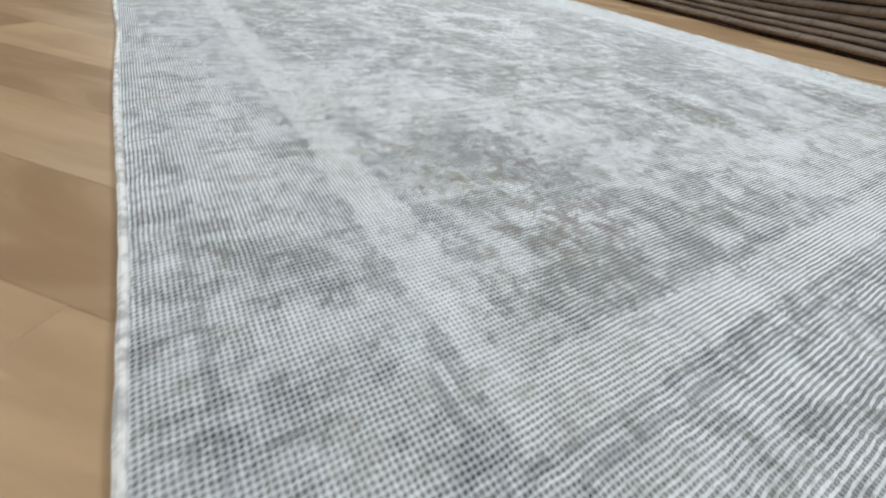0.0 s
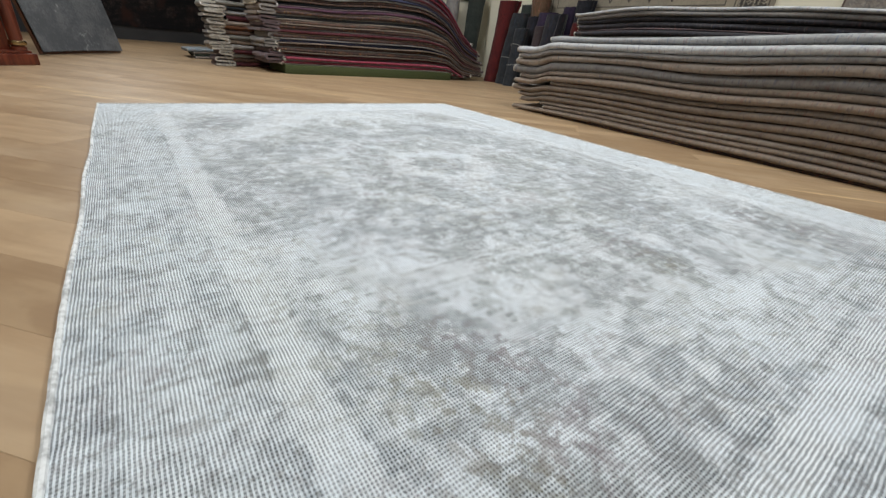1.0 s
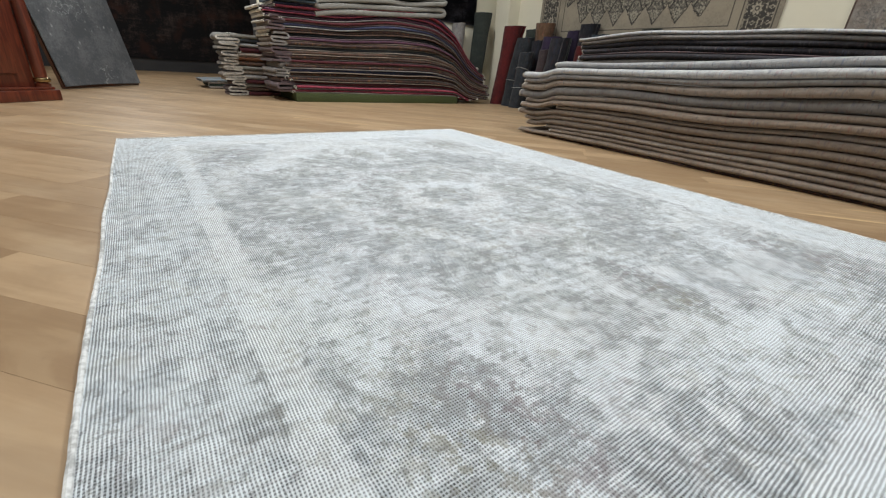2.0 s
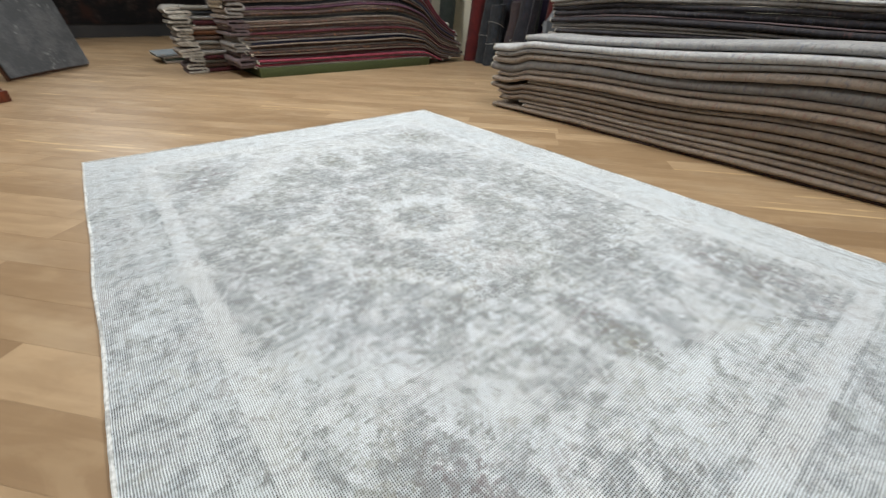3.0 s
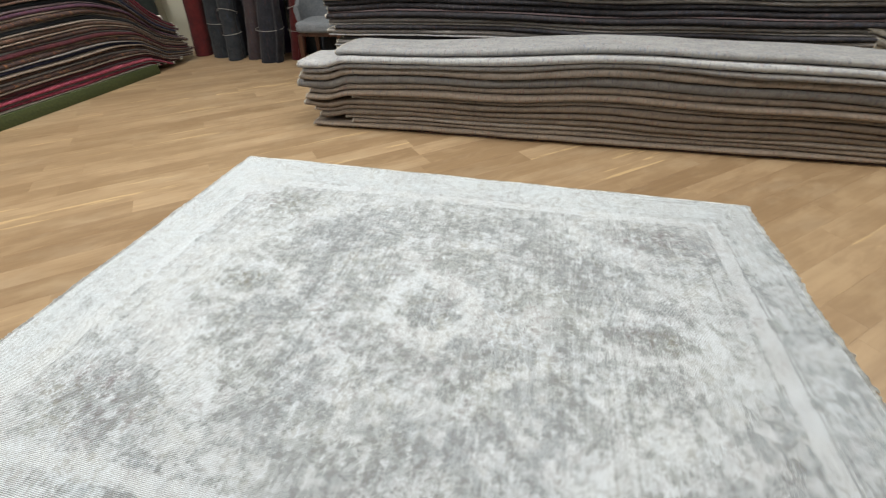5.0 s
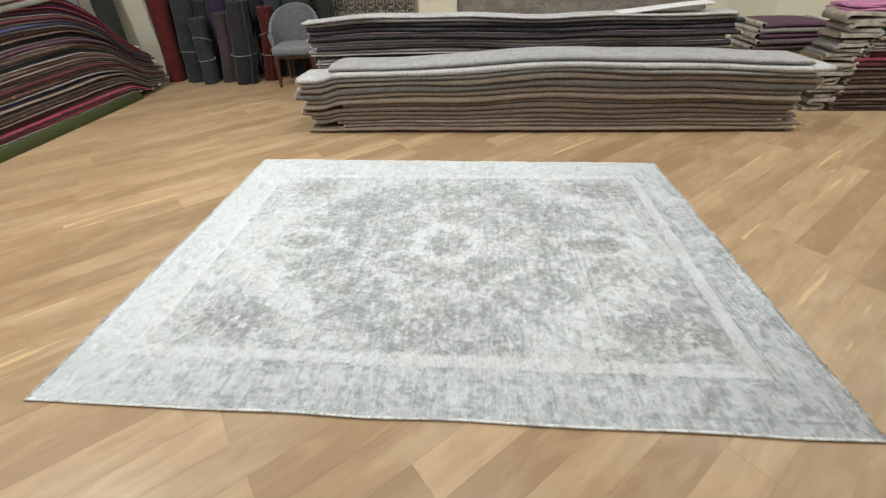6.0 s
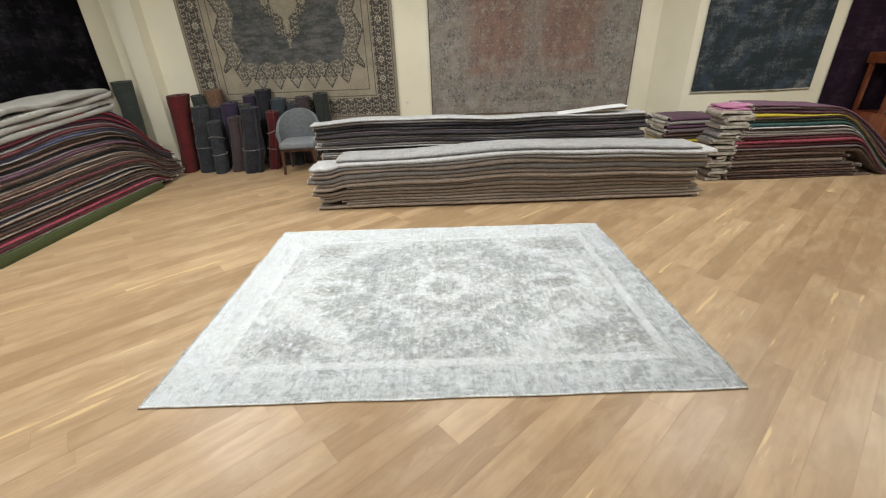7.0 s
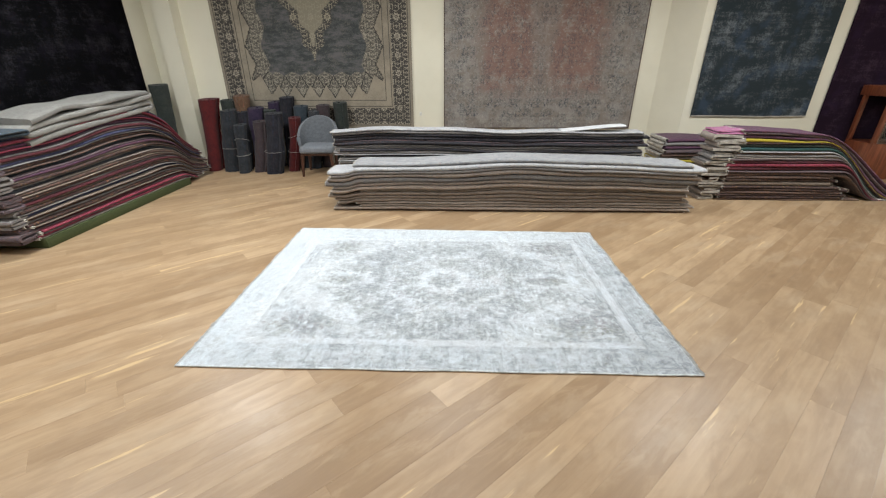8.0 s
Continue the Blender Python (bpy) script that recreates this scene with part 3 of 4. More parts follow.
# dark strip added to hide the wall's cream end beside the gloomy room
wall("wall_left_end", LEFT_X - 0.21, LEFT_X + 0.004, 1.47, 1.4995, material=M_DARKWALL, label="dark strip added over the end of the side wall")
wall("wall_right", 9.6, 9.8, -5.0, RIGHT_Y)
wall("wall_front", -9.2, 9.8, -5.2, -5.0)
wall("wall_corner_pillar", -2.95, -2.68, 5.08, BACK_Y)
# side room walls: the gloom comes from their colour
wall("wall_side_room_end", -9.2, -9.0, -5.0, 4.0, material=M_DARKWALL, label="wall at the end of the side room, coloured dark for its gloom")
wall("wall_side_room", -9.0, LEFT_X - 0.2, 4.0, 4.2, material=M_DARKWALL, label="wall along the side room, coloured dark for its gloom")
tagged(mesh_object("ceiling", boxed(-9.2, 9.8, -5.2, BACK_Y + 0.2, ROOM_H, ROOM_H + 0.15), M_CEIL, False), "plain white painted ceiling", "ceiling", kind="structure")


# ---- the rug on show ----
def show_rug():
    rng = random.Random(4)
    nx, ny = 150, 106
    wl, wr, wf, wb = (wave(rng, 4, 0.006, 0.5, 2.2) for _ in range(4))
    lift = wave(rng, 4, 0.002, 0.4, 1.5)
    bm = bmesh.new()

    def edge_xy(a, b):
        # a, b in 0..1; the far side is a little shorter than the near one
        x = a * RUG_L + (1 - a) * wl(b * RUG_W) + a * (wr(b * RUG_W) - 0.022 * b)
        y = b * (2.160 - 0.055 * a) + (1 - b) * wf(a * RUG_L) + b * wb(a * RUG_L)
        return x, y

    top, low = [], []
    for i in range(nx + 1):
        rt, rl = [], []
        for j in range(ny + 1):
            a, b = i / nx, j / ny
            x, y = edge_xy(a, b)
            h = 0.0095 + 0.0008 * noise.noise((x * 6, y * 6, 0)) + lift(x + y) * 0.3
            rim = min(i, nx - i, j, ny - j)
            if rim == 0:
                h -= 0.003
            rt.append(bm.verts.new((x, y, h)))
        top.append(rt)
    for i in range(nx):
        for j in range(ny):
            bm.faces.new((top[i][j], top[i + 1][j], top[i + 1][j + 1], top[i][j + 1]))
    ring = [top[i][0] for i in range(nx + 1)] + [top[nx][j] for j in range(1, ny + 1)] + [top[i][ny] for i in range(nx - 1, -1, -1)] + [top[0][j] for j in range(ny - 1, 0, -1)]
    base = [bm.verts.new((w.co.x, w.co.y, 0.001)) for w in ring]
    for i in range(len(ring)):
        j = (i + 1) % len(ring)
        bm.faces.new((ring[j], ring[i], base[i], base[j]))
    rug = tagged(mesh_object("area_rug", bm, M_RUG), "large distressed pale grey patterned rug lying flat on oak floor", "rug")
    # bound long edges
    for side, b in (("near", 0.0), ("far", 1.0)):
        bm = bmesh.new()
        loops = []
        for i in range(121):
            x, y = edge_xy(i / 120, b)
            r = 0.0048 + 0.0006 * math.sin(i * 2.1)
            loops.append([(x, y + r * math.cos(t), 0.0065 + r * math.sin(t)) for t in (2 * math.pi * k / 8 for k in range(8))])
        loft(bm, loops)
        bmesh.ops.recalc_face_normals(bm, faces=bm.faces)
        part("bound_edge", bm, M_BIND, rug, "pale overcast bound edge")
    # short fringes: a woven strip with loose threads
    for a, sx in ((0.0, -1), (1.0, 1)):
        bm = bmesh.new()
        for k in range(560):
            b = k / 559
            x, y = edge_xy(a, b)
            clump = 0.011 + 0.012 * abs(noise.noise((b * 60, a, 2.0))) + 0.003 * rng.random()
            if rng.random() < 0.1:
                clump *= 1.6
            dy = rng.uniform(-0.006, 0.006)
            w, h = 0.0024, 0.0045
            p0, p1, p2 = Vector((x - sx * 0.004, y, 0.008)), Vector((x + sx * clump * 0.5, y + dy * 0.4, 0.010)), Vector((x + sx * clump, y + dy, 0.0022))
            loft(bm, [[(p.x, p.y - w, p.z - h * 0.5), (p.x, p.y + w, p.z - h * 0.5), (p.x, p.y, p.z + h * 0.5)] for p in (p0, p1, p2)])
        bmesh.ops.recalc_face_normals(bm, faces=bm.faces)
        part("fringe", bm, M_BIND, rug, "short uneven ivory fringe")
    return rug


show_rug()


# ---- folded rugs in stacks ----
def hairpin(th, depth, nose):
    """Cross-section of a rug folded once: the fold at d = 0, open at the back."""
    h = th / 2
    pts = [(depth, 0.0), (depth * 0.5, 0.0)]
    for k in range(9):
        t = -math.pi / 2 - math.pi * k / 8
        pts.append((nose + nose * math.cos(t), h + h * math.sin(t)))
    pts += [(depth * 0.5, th), (depth, th), (depth, th * 0.53), (nose * 1.0, th * 0.52), (nose * 1.0, th * 0.48), (depth, th * 0.47)]
    return pts


def curled_end(s, sx, z, th, front, depth, rng):
    """The free end of a folded rug, rolled over into a loose uneven loop."""
    r = min(0.026, max(0.012, th * 0.55)) * rng.uniform(0.75, 1.3)
    turn_by, ph = rng.uniform(1.15, 1.7) * math.pi, rng.uniform(-0.4, 0.3)
    up = rng.choice((1, 1, -1))
    n = 11
    loops = []
    for j, q in enumerate((0.0, 0.05, 0.3, 0.6, 0.9)):
        d = front + 0.004 + depth * q
        rr = r * (1 + 0.25 * noise.noise((q * 5, s * 7, z * 20)))
        shift = 0.018 * noise.noise((q * 4 + 3, s * 5, z * 17))
        outer, inner = [], []
        for i in range(n):
            t = ph + turn_by * i / (n - 1)
            for ring, w in ((outer, rr), (inner, rr - min(0.0055, rr * 0.4))):
                ring.append((s + sx * (w * math.sin(t) + rr * 0.15 + 0.01) + shift, d, z + th * 0.5 + up * (rr * 0.2 - w * math.cos(t))))
        loops.append(outer + inner[::-1])
    bm = bmesh.new()
    loft(bm, loops)
    bmesh.ops.recalc_face_normals(bm, faces=bm.faces)
    return bm


def folded_rug(label, material, m, s0, s1, low, thick, front, depth, group, edge=M_EDGE, step=0.06, lip=0.014, curl=False):
    """low, thick and front are functions of the length s; d runs back from the fold."""
    n = max(6, int((s1 - s0) / step))
    span = s1 - s0
    rng = random.Random(int(s0 * 977 + s1 * 331 + len(label) * 17))
    stops = [(0.0, 0.84), (0.004, 0.94), (0.014, 0.99)] + [(0.014 + (span - 0.028) * i / n, 1.0) for i in range(1, n)] + [(span - 0.014, 0.99), (span - 0.004, 0.94), (span, 0.84)]
    skew = (rng.uniform(-0.02, 0.02), rng.uniform(-0.02, 0.02))
    loops = []
    for k, (ds, e) in enumerate(stops):
        s = s0 + ds
        th, z, f = max(0.008, thick(s) * 0.93), low(s), front(s)
        e = 1 - (1 - e) * 0.35
        puff = 0.5 * (1 - e) * th
        loop = []
        for d, c in hairpin(th * e, depth, min(0.034, th * 0.80)):
            near = max(0.0, 1 - min(ds, span - ds) / 0.10)
            slant = (skew[0] if ds < span / 2 else skew[1]) * d / max(depth, 0.01)
            ragged = near * (slant + 0.010 * noise.noise((d * 30 + s0 * 7, c * 60, z * 20)))
            crease = noise.noise((s * 4.5, z * 40 + s0, 1.7)) * 0.006 + noise.noise((s * 13, z * 40, c * 30)) * 0.0025
            loop.append((s + ragged, f + d + crease, z + c + puff + near * 0.25 * th * noise.noise((d * 9, z * 11, s0)) + crease * 0.35))
        loops.append(loop)
    bm = bmesh.new()
    loft(bm, loops)
    bmesh.ops.recalc_face_normals(bm, faces=bm.faces)
    ob = mesh_object("folded_rug", bm, material)
    ob.matrix_world = m
    tagged(ob, label, "rug", group)
    if curl:
        for ds, sx in ((0.0, -1), (span, 1)):
            s = s0 + ds
            th, z, f = max(0.008, thick(s) * 0.93), low(s), front(s)
            part("curled_end", curled_end(s, sx, z, th, f, depth, rng), edge, ob, "pale woven end curled over")
        return ob
    # woven ends: a thin lip following the fold
    for idx, sx in ((0, -1), (len(loops) - 1, 1)):
        loop = loops[idx]
        outer = [Vector(c) for c in loop[:13]]
        mid = sum(outer, Vector()) / len(outer)
        bm = bmesh.new()
        a = [bm.verts.new(c + (c - mid).normalized() * 0.002) for c in outer]
        lip = min(lip, 0.010)
        out = [Vector((sx * lip * (1.0 + 0.9 * noise.noise((c.y * 50, c.z * 90, s0))), lip * 0.3 * noise.noise((c.y * 41, c.z * 77, s0 + 6)), lip * 0.3 * noise.noise((c.y * 35, c.z * 60, s0 + 3)))) for c in outer]
        b = [bm.verts.new(c + o + (c - mid).normalized() * 0.003) for c, o in zip(outer, out)]
        c2 = [bm.verts.new(c + o + (mid - c).normalized() * min(0.009, (c - mid).length * 0.5)) for c, o in zip(outer, out)]
        d2 = [bm.verts.new(c + (mid - c).normalized() * min(0.009, (c - mid).length * 0.5)) for c in outer]
        for r0, r1 in ((a, b), (b, c2), (c2, d2)):
            for i in range(len(r0) - 1):
                bm.faces.new((r0[i], r0[i + 1], r1[i + 1], r1[i]))
        bmesh.ops.recalc_face_normals(bm, faces=bm.faces)
        part("woven_end", bm, edge, ob, "pale woven end")
    return ob


def stack(group, m, layers, s_lo, s_hi, base, shape, depth, seed, jut=0.02, wav=0.22, ends=0.06, where="on the stack", settle=0.0, edges=(M_EDGE,), setback=0.0, lip=0.014, droop=0.0, curl=False):
    """Rugs folded and laid on one another. layers: (colour, thickness, start, end), from below; shape(s): how much of the thickness stays at s."""
    rng = random.Random(seed)
    N = 160
    ss = np.linspace(s_lo - 0.3, s_hi + 0.3, N)
    cum = np.array([base(s) for s in ss])
    total = sum(l[1] for l in layers)
    done = 0.0
    for i, (colour, th, s0, s1) in enumerate(layers):
        wv = wave(rng, 4, wav, 0.25, 0.9)
        t = np.array([th * (1 + wv(s)) * shape(s, done / total) for s in ss])
        low = cum.copy()
        off = rng.uniform(-jut, jut) + setback * done / total
        fw = wave(rng, 3, jut * 0.7, 0.2, 0.8)
        a, b = s0 + rng.uniform(-ends, ends), s1 + rng.uniform(-ends, ends)
        folded_rug(f"{WORDS[colour]} rug folded flat {where}", PILE[colour], m, a, b,
                   lambda s, low=low: float(np.interp(s, ss, low)), lambda s, t=t: float(np.interp(s, ss, t)),
                   lambda s, off=off, fw=fw: off + fw(s), depth, group, edges[i % len(edges)], lip=lip * rng.uniform(0.6, 1.3), curl=curl)
        if settle:
            q = np.clip((b + settle * 0.5 - ss) / settle, 0, 1)
            t = t * q * q * (3 - 2 * q)
        if droop and a > 0.4:
            q = np.clip((ss - a + droop) / droop, 0, 1)
            t = t * (0.55 + 0.45 * q * q * (3 - 2 * q))
        cum = cum + t
        done += th
    return lambda s: float(np.interp(s, ss, cum))


# the long beige stack before the wall
top_beige = stack(
    "rugs in the beige stack", pose(0, 2.76, 0),
    [("umber", 0.016, 0.5, 4.28), ("taupe", 0.032, 0.17, 4.33), ("taupe", 0.028, 0.50, 4.38), ("beige", 0.032, 0.44, 4.22), ("taupe", 0.036, 0.22, 4.30), ("taupe", 0.038, 0.19, 4.24), ("taupe", 0.044, 0.13, 4.26),
     ("beige", 0.030, 0.50, 4.28), ("taupe", 0.042, 0.15, 4.24), ("taupe", 0.036, 0.19, 4.26), ("stone", 0.060, 0.08, 4.36), ("beige", 0.050, 0.12, 4.38), ("stone", 0.030, 0.17, 4.30), ("silver", 0.048, 0.14, 4.40), ("silver", 0.044, 0.42, 4.24)],
    0.05, 4.45, lambda s: 0.0, lambda s, k: 1.0 + 0.12 * math.exp(-((s - 2.5) / 0.8) ** 2), 0.36, 21, 0.018, 0.17, 0.014, "in a long beige stack", droop=0.16)

# the darker stack behind it
top_charcoal = stack(
    "rugs in the charcoal stack", pose(0, 3.58, 0),
    [("taupe", 0.05, 0.10, 4.0), ("stone", 0.05, 0.05, 4.05), ("stone", 0.05, 0.08, 4.02), ("taupe", 0.05, 0.02, 4.05), ("stone", 0.05, 0.06, 3.98), ("stone", 0.05, 0.02, 4.0), ("taupe", 0.05, 0.04, 4.02),
     # the thin pale layers are added as nap sheen along the dark folds
     ("stone", 0.034, 0.08, 3.95), ("silver", 0.014, 0.06, 3.97), ("stone", 0.036, 0.05, 4.0), ("charcoal", 0.026, 0.12, 3.98), ("silver", 0.014, 0.02, 4.03), ("stone", 0.036, 0.0, 4.04), ("charcoal", 0.030, 0.06, 4.02), ("stone", 0.014, 0.03, 4.0),
     ("stone", 0.034, 0.0, 3.96), ("charcoal", 0.040, -0.02, 4.06), ("mauve", 0.012, 0.0, 4.05), ("charcoal", 0.042, 0.03, 4.02), ("charcoal", 0.034, 0.0, 4.08), ("stone", 0.034, -0.02, 4.04), ("silver", 0.026, -0.04, 4.00)],
    -0.1, 4.15, lambda s: 0.0, lambda s, k: 1.04 + 0.02 * math.sin(s * 1.3), 0.22, 33, 0.018, 0.15, 0.02, "in a tall charcoal stack", droop=0.15)


# the dark red stack beside the black wall rug, on a green board
def red_shape(s, k):
    f = 1.0 + 0.12 * max(0.0, min(1.0, (s - 1.6) / 1.7))
    if s > 3.35:
        q = min(1.0, (s - 3.35) / 1.25)
        f *= 1 - 0.62 * q * q * (3 - 2 * q)
    return f


red_layers = [("beige", 0.010, 1.62, 3.90), ("crimson", 0.026, 1.60, 3.95), ("mauve", 0.012, 1.62, 4.00), ("crimson", 0.030, 1.60, 4.10), ("mauve", 0.012, 1.60, 4.16), ("maroon", 0.030, 1.58, 4.22), ("taupe", 0.010, 1.57, 4.28)]
for dark, pale, th in (("umber", "stone", 0.036), ("umber", "taupe", 0.032), ("navy", "stone", 0.030), ("umber", "taupe", 0.038), ("maroon", "stone", 0.030), ("umber", "taupe", 0.034), ("brown", "beige", 0.034), ("slate", "stone", 0.028),
                       ("umber", "taupe", 0.036), ("plum", "mauve", 0.030), ("slate", "brown", 0.034), ("umber", "silver", 0.036), ("navy", "mauve", 0.030), ("maroon", "stone", 0.034), ("plum", "crimson", 0.034), ("plum", "mauve", 0.030)):
    k = len(red_layers)
    red_layers += [(dark, th, 1.60 - 0.006 * k, 4.46 - 0.004 * max(0, k - 20)), (pale, 0.012, 1.58 - 0.006 * k, 4.45 - 0.004 * max(0, k - 20))]
red_layers += [("crimson", 0.026, 1.46, 4.25), ("navy", 0.030, 1.50, 4.30)]
BOARD_Z = 0.095
top_red = stack("rugs in the dark red stack", pose(-2.27, 0, 0, 0, 0, 90), red_layers, 1.35, 4.6,
                lambda s: BOARD_Z + 0.002 if s < 3.85 else max(0.004, BOARD_Z - 0.35 * (s - 3.85)), red_shape, 0.62, 51, 0.024, 0.22, 0.04, "in a dark red stack", edges=(M_FRINGE, PILE["mauve"], M_FRINGE, M_EDGE), setback=0.10, curl=True)

bm = boxed(-2.92, -2.25, 1.60, 3.88, 0.0, BOARD_Z, bevel=0.004)
tagged(mesh_object("low_green_platform", bm, M_GREEN), "low green felt covered board under the red rugs", "platform")

# smaller pile behind the red stack
stack("rugs in the small mixed pile", pose(-2.95, 0, 0, 0, 0, 90),
      [("maroon", 0.05, 1.22, 2.3), ("brown", 0.05, 1.20, 2.3), ("cream", 0.045, 1.16, 2.3), ("maroon", 0.05, 1.20, 2.3), ("stone", 0.05, 1.15, 2.3), ("taupe", 0.05, 1.18, 2.3), ("cream", 0.045, 1.14, 2.3),
       ("brown", 0.05, 1.16, 2.3), ("rust", 0.045, 1.14, 2.3), ("beige", 0.05, 1.15, 2.3), ("maroon", 0.05, 1.18, 2.3), ("silver", 0.05, 1.14, 2.3), ("slate", 0.045, 1.16, 2.3), ("cream", 0.05, 1.12, 2.3)],
      1.05, 2.35, lambda s: 0.0, lambda s, k: 1.0, 0.28, 61, 0.02, 0.25, 0.02, "in a small mixed pile", edges=(M_FRINGE, M_EDGE), curl=True)
stack("rugs in the low blue pile", pose(-4.0, 0, 0, 0, 0, 90), [("beige", 0.03, 0.95, 1.6), ("sage", 0.03, 0.92, 1.6), ("beige", 0.02, 0.92, 1.6), ("pale_blue", 0.04, 0.9, 1.6)], 0.85, 1.65,
      lambda s: 0.0, lambda s, k: 1.0, 0.6, 62, 0.02, 0.2, 0.03, "in a low blue pile")


# the colourful stack by the far wall: short rugs below, long ones falling over their end to the floor
top_short = stack("rugs in the colourful stack", pose(0, 3.28, 0),
                  [("brown", 0.022, 4.94, 6.72), ("umber", 0.032, 4.98, 6.50), ("umber", 0.030, 4.95, 6.52), ("brown", 0.030, 4.98, 6.46), ("umber", 0.036, 4.96, 6.50), ("umber", 0.030, 5.02, 6.44), ("taupe", 0.056, 4.94, 6.30), ("umber", 0.034, 5.02, 6.36), ("brown", 0.034, 4.98, 6.28)],
                  4.8, 7.2, lambda s: 0.0, lambda s, k: 1.0, 0.42, 71, 0.016, 0.14, 0.03, "in a sagging colourful stack", edges=(PILE["taupe"], M_EDGE), curl=True)


def fall(s, height):
    """Height at s of a rug that lies at a height and then drops to the floor."""
    s0 = 6.40 - 1.1 * max(0.0, height - 0.40)
    s1 = 6.95 + 0.5 * (height - 0.40) + 9.0 * max(0.0, height - 0.62) ** 2
    q = min(1.0, max(0.0, (s - s0) / (s1 - s0)))
    return height * (1 - q * q * (3 - 2 * q)), s1


def draped(layers, start, group, where):
    rng = random.Random(77)
    h, sunk = start, 0.0

    def ease(s):
        q = min(1.0, max(0.0, (s - 5.25) / 0.75))
        return q * q * (3 - 2 * q)

    for i, (colour, th, s0) in enumerate(layers):
        off, fw = rng.uniform(-0.012, 0.012) + 0.06 * (h - start), wave(rng, 3, 0.010, 0.2, 0.8)
        wv = wave(rng, 3, 0.008, 0.3, 0.9)
        h0, h1 = h, h + th
        end = fall(0, h0)[1] + 0.04
        below, taper = sunk, 0.8 * th if colour == "yellow" else 0.0
        sunk += taper
        folded_rug(f"{WORDS[colour]} rug folded {where}", PILE[colour], pose(0, 3.28, 0), s0 + rng.uniform(-0.03, 0.03), min(end, 7.6),
                   lambda s, h0=h0, wv=wv, below=below: max(0.003, fall(s, h0 - below * ease(s))[0] + wv(s)), lambda s, h0=h0, h1=h1, below=below, taper=taper: max(0.010, fall(s, h1 - (below + taper) * ease(s))[0] - fall(s, h0 - below * ease(s))[0]),
                   lambda s, off=off, fw=fw: off + fw(s), 0.42, group, (M_EDGE, M_FRINGE)[i % 2], curl=True)
        h = h1
    return h


top_mix = draped([("brown", 0.052, 4.97), ("mauve", 0.020, 4.98), ("maroon", 0.044, 5.02), ("crimson", 0.048, 5.00), ("maroon", 0.030, 5.05), ("mauve", 0.022, 5.0), ("beige", 0.016, 5.04), ("stone", 0.036, 5.06),
                  ("umber", 0.024, 5.08), ("silver", 0.016, 5.10), ("teal", 0.050, 5.10), ("sage", 0.032, 5.08), ("umber", 0.024, 5.12), ("yellow", 0.046, 5.12), ("plum", 0.044, 5.08), ("mauve", 0.030, 5.10), ("plum", 0.026, 5.06)],
                 0.305, "rugs in the colourful stack", "over the end of a sagging stack")
stack("rugs in the low mixed pile", pose(0, 4.15, 0),
      [("brown", 0.06, 4.62, 5.3), ("umber", 0.06, 4.60, 5.3), ("yellow", 0.045, 4.62, 5.3), ("brown", 0.06, 4.58, 5.3), ("sage", 0.05, 4.60, 5.3), ("yellow", 0.045, 4.58, 5.3), ("beige", 0.05, 4.6, 5.3), ("brown", 0.05, 4.58, 5.3), ("mauve", 0.055, 4.6, 5.3),
       ("plum", 0.05, 4.60, 5.3), ("stone", 0.05, 4.57, 5.3), ("plum", 0.045, 4.62, 5.3)],
      4.5, 5.35, lambda s: 0.0, lambda s, k: 1.0, 0.55, 73, 0.02, 0.18, 0.02, "in a low pile", edges=(M_EDGE,), curl=True)


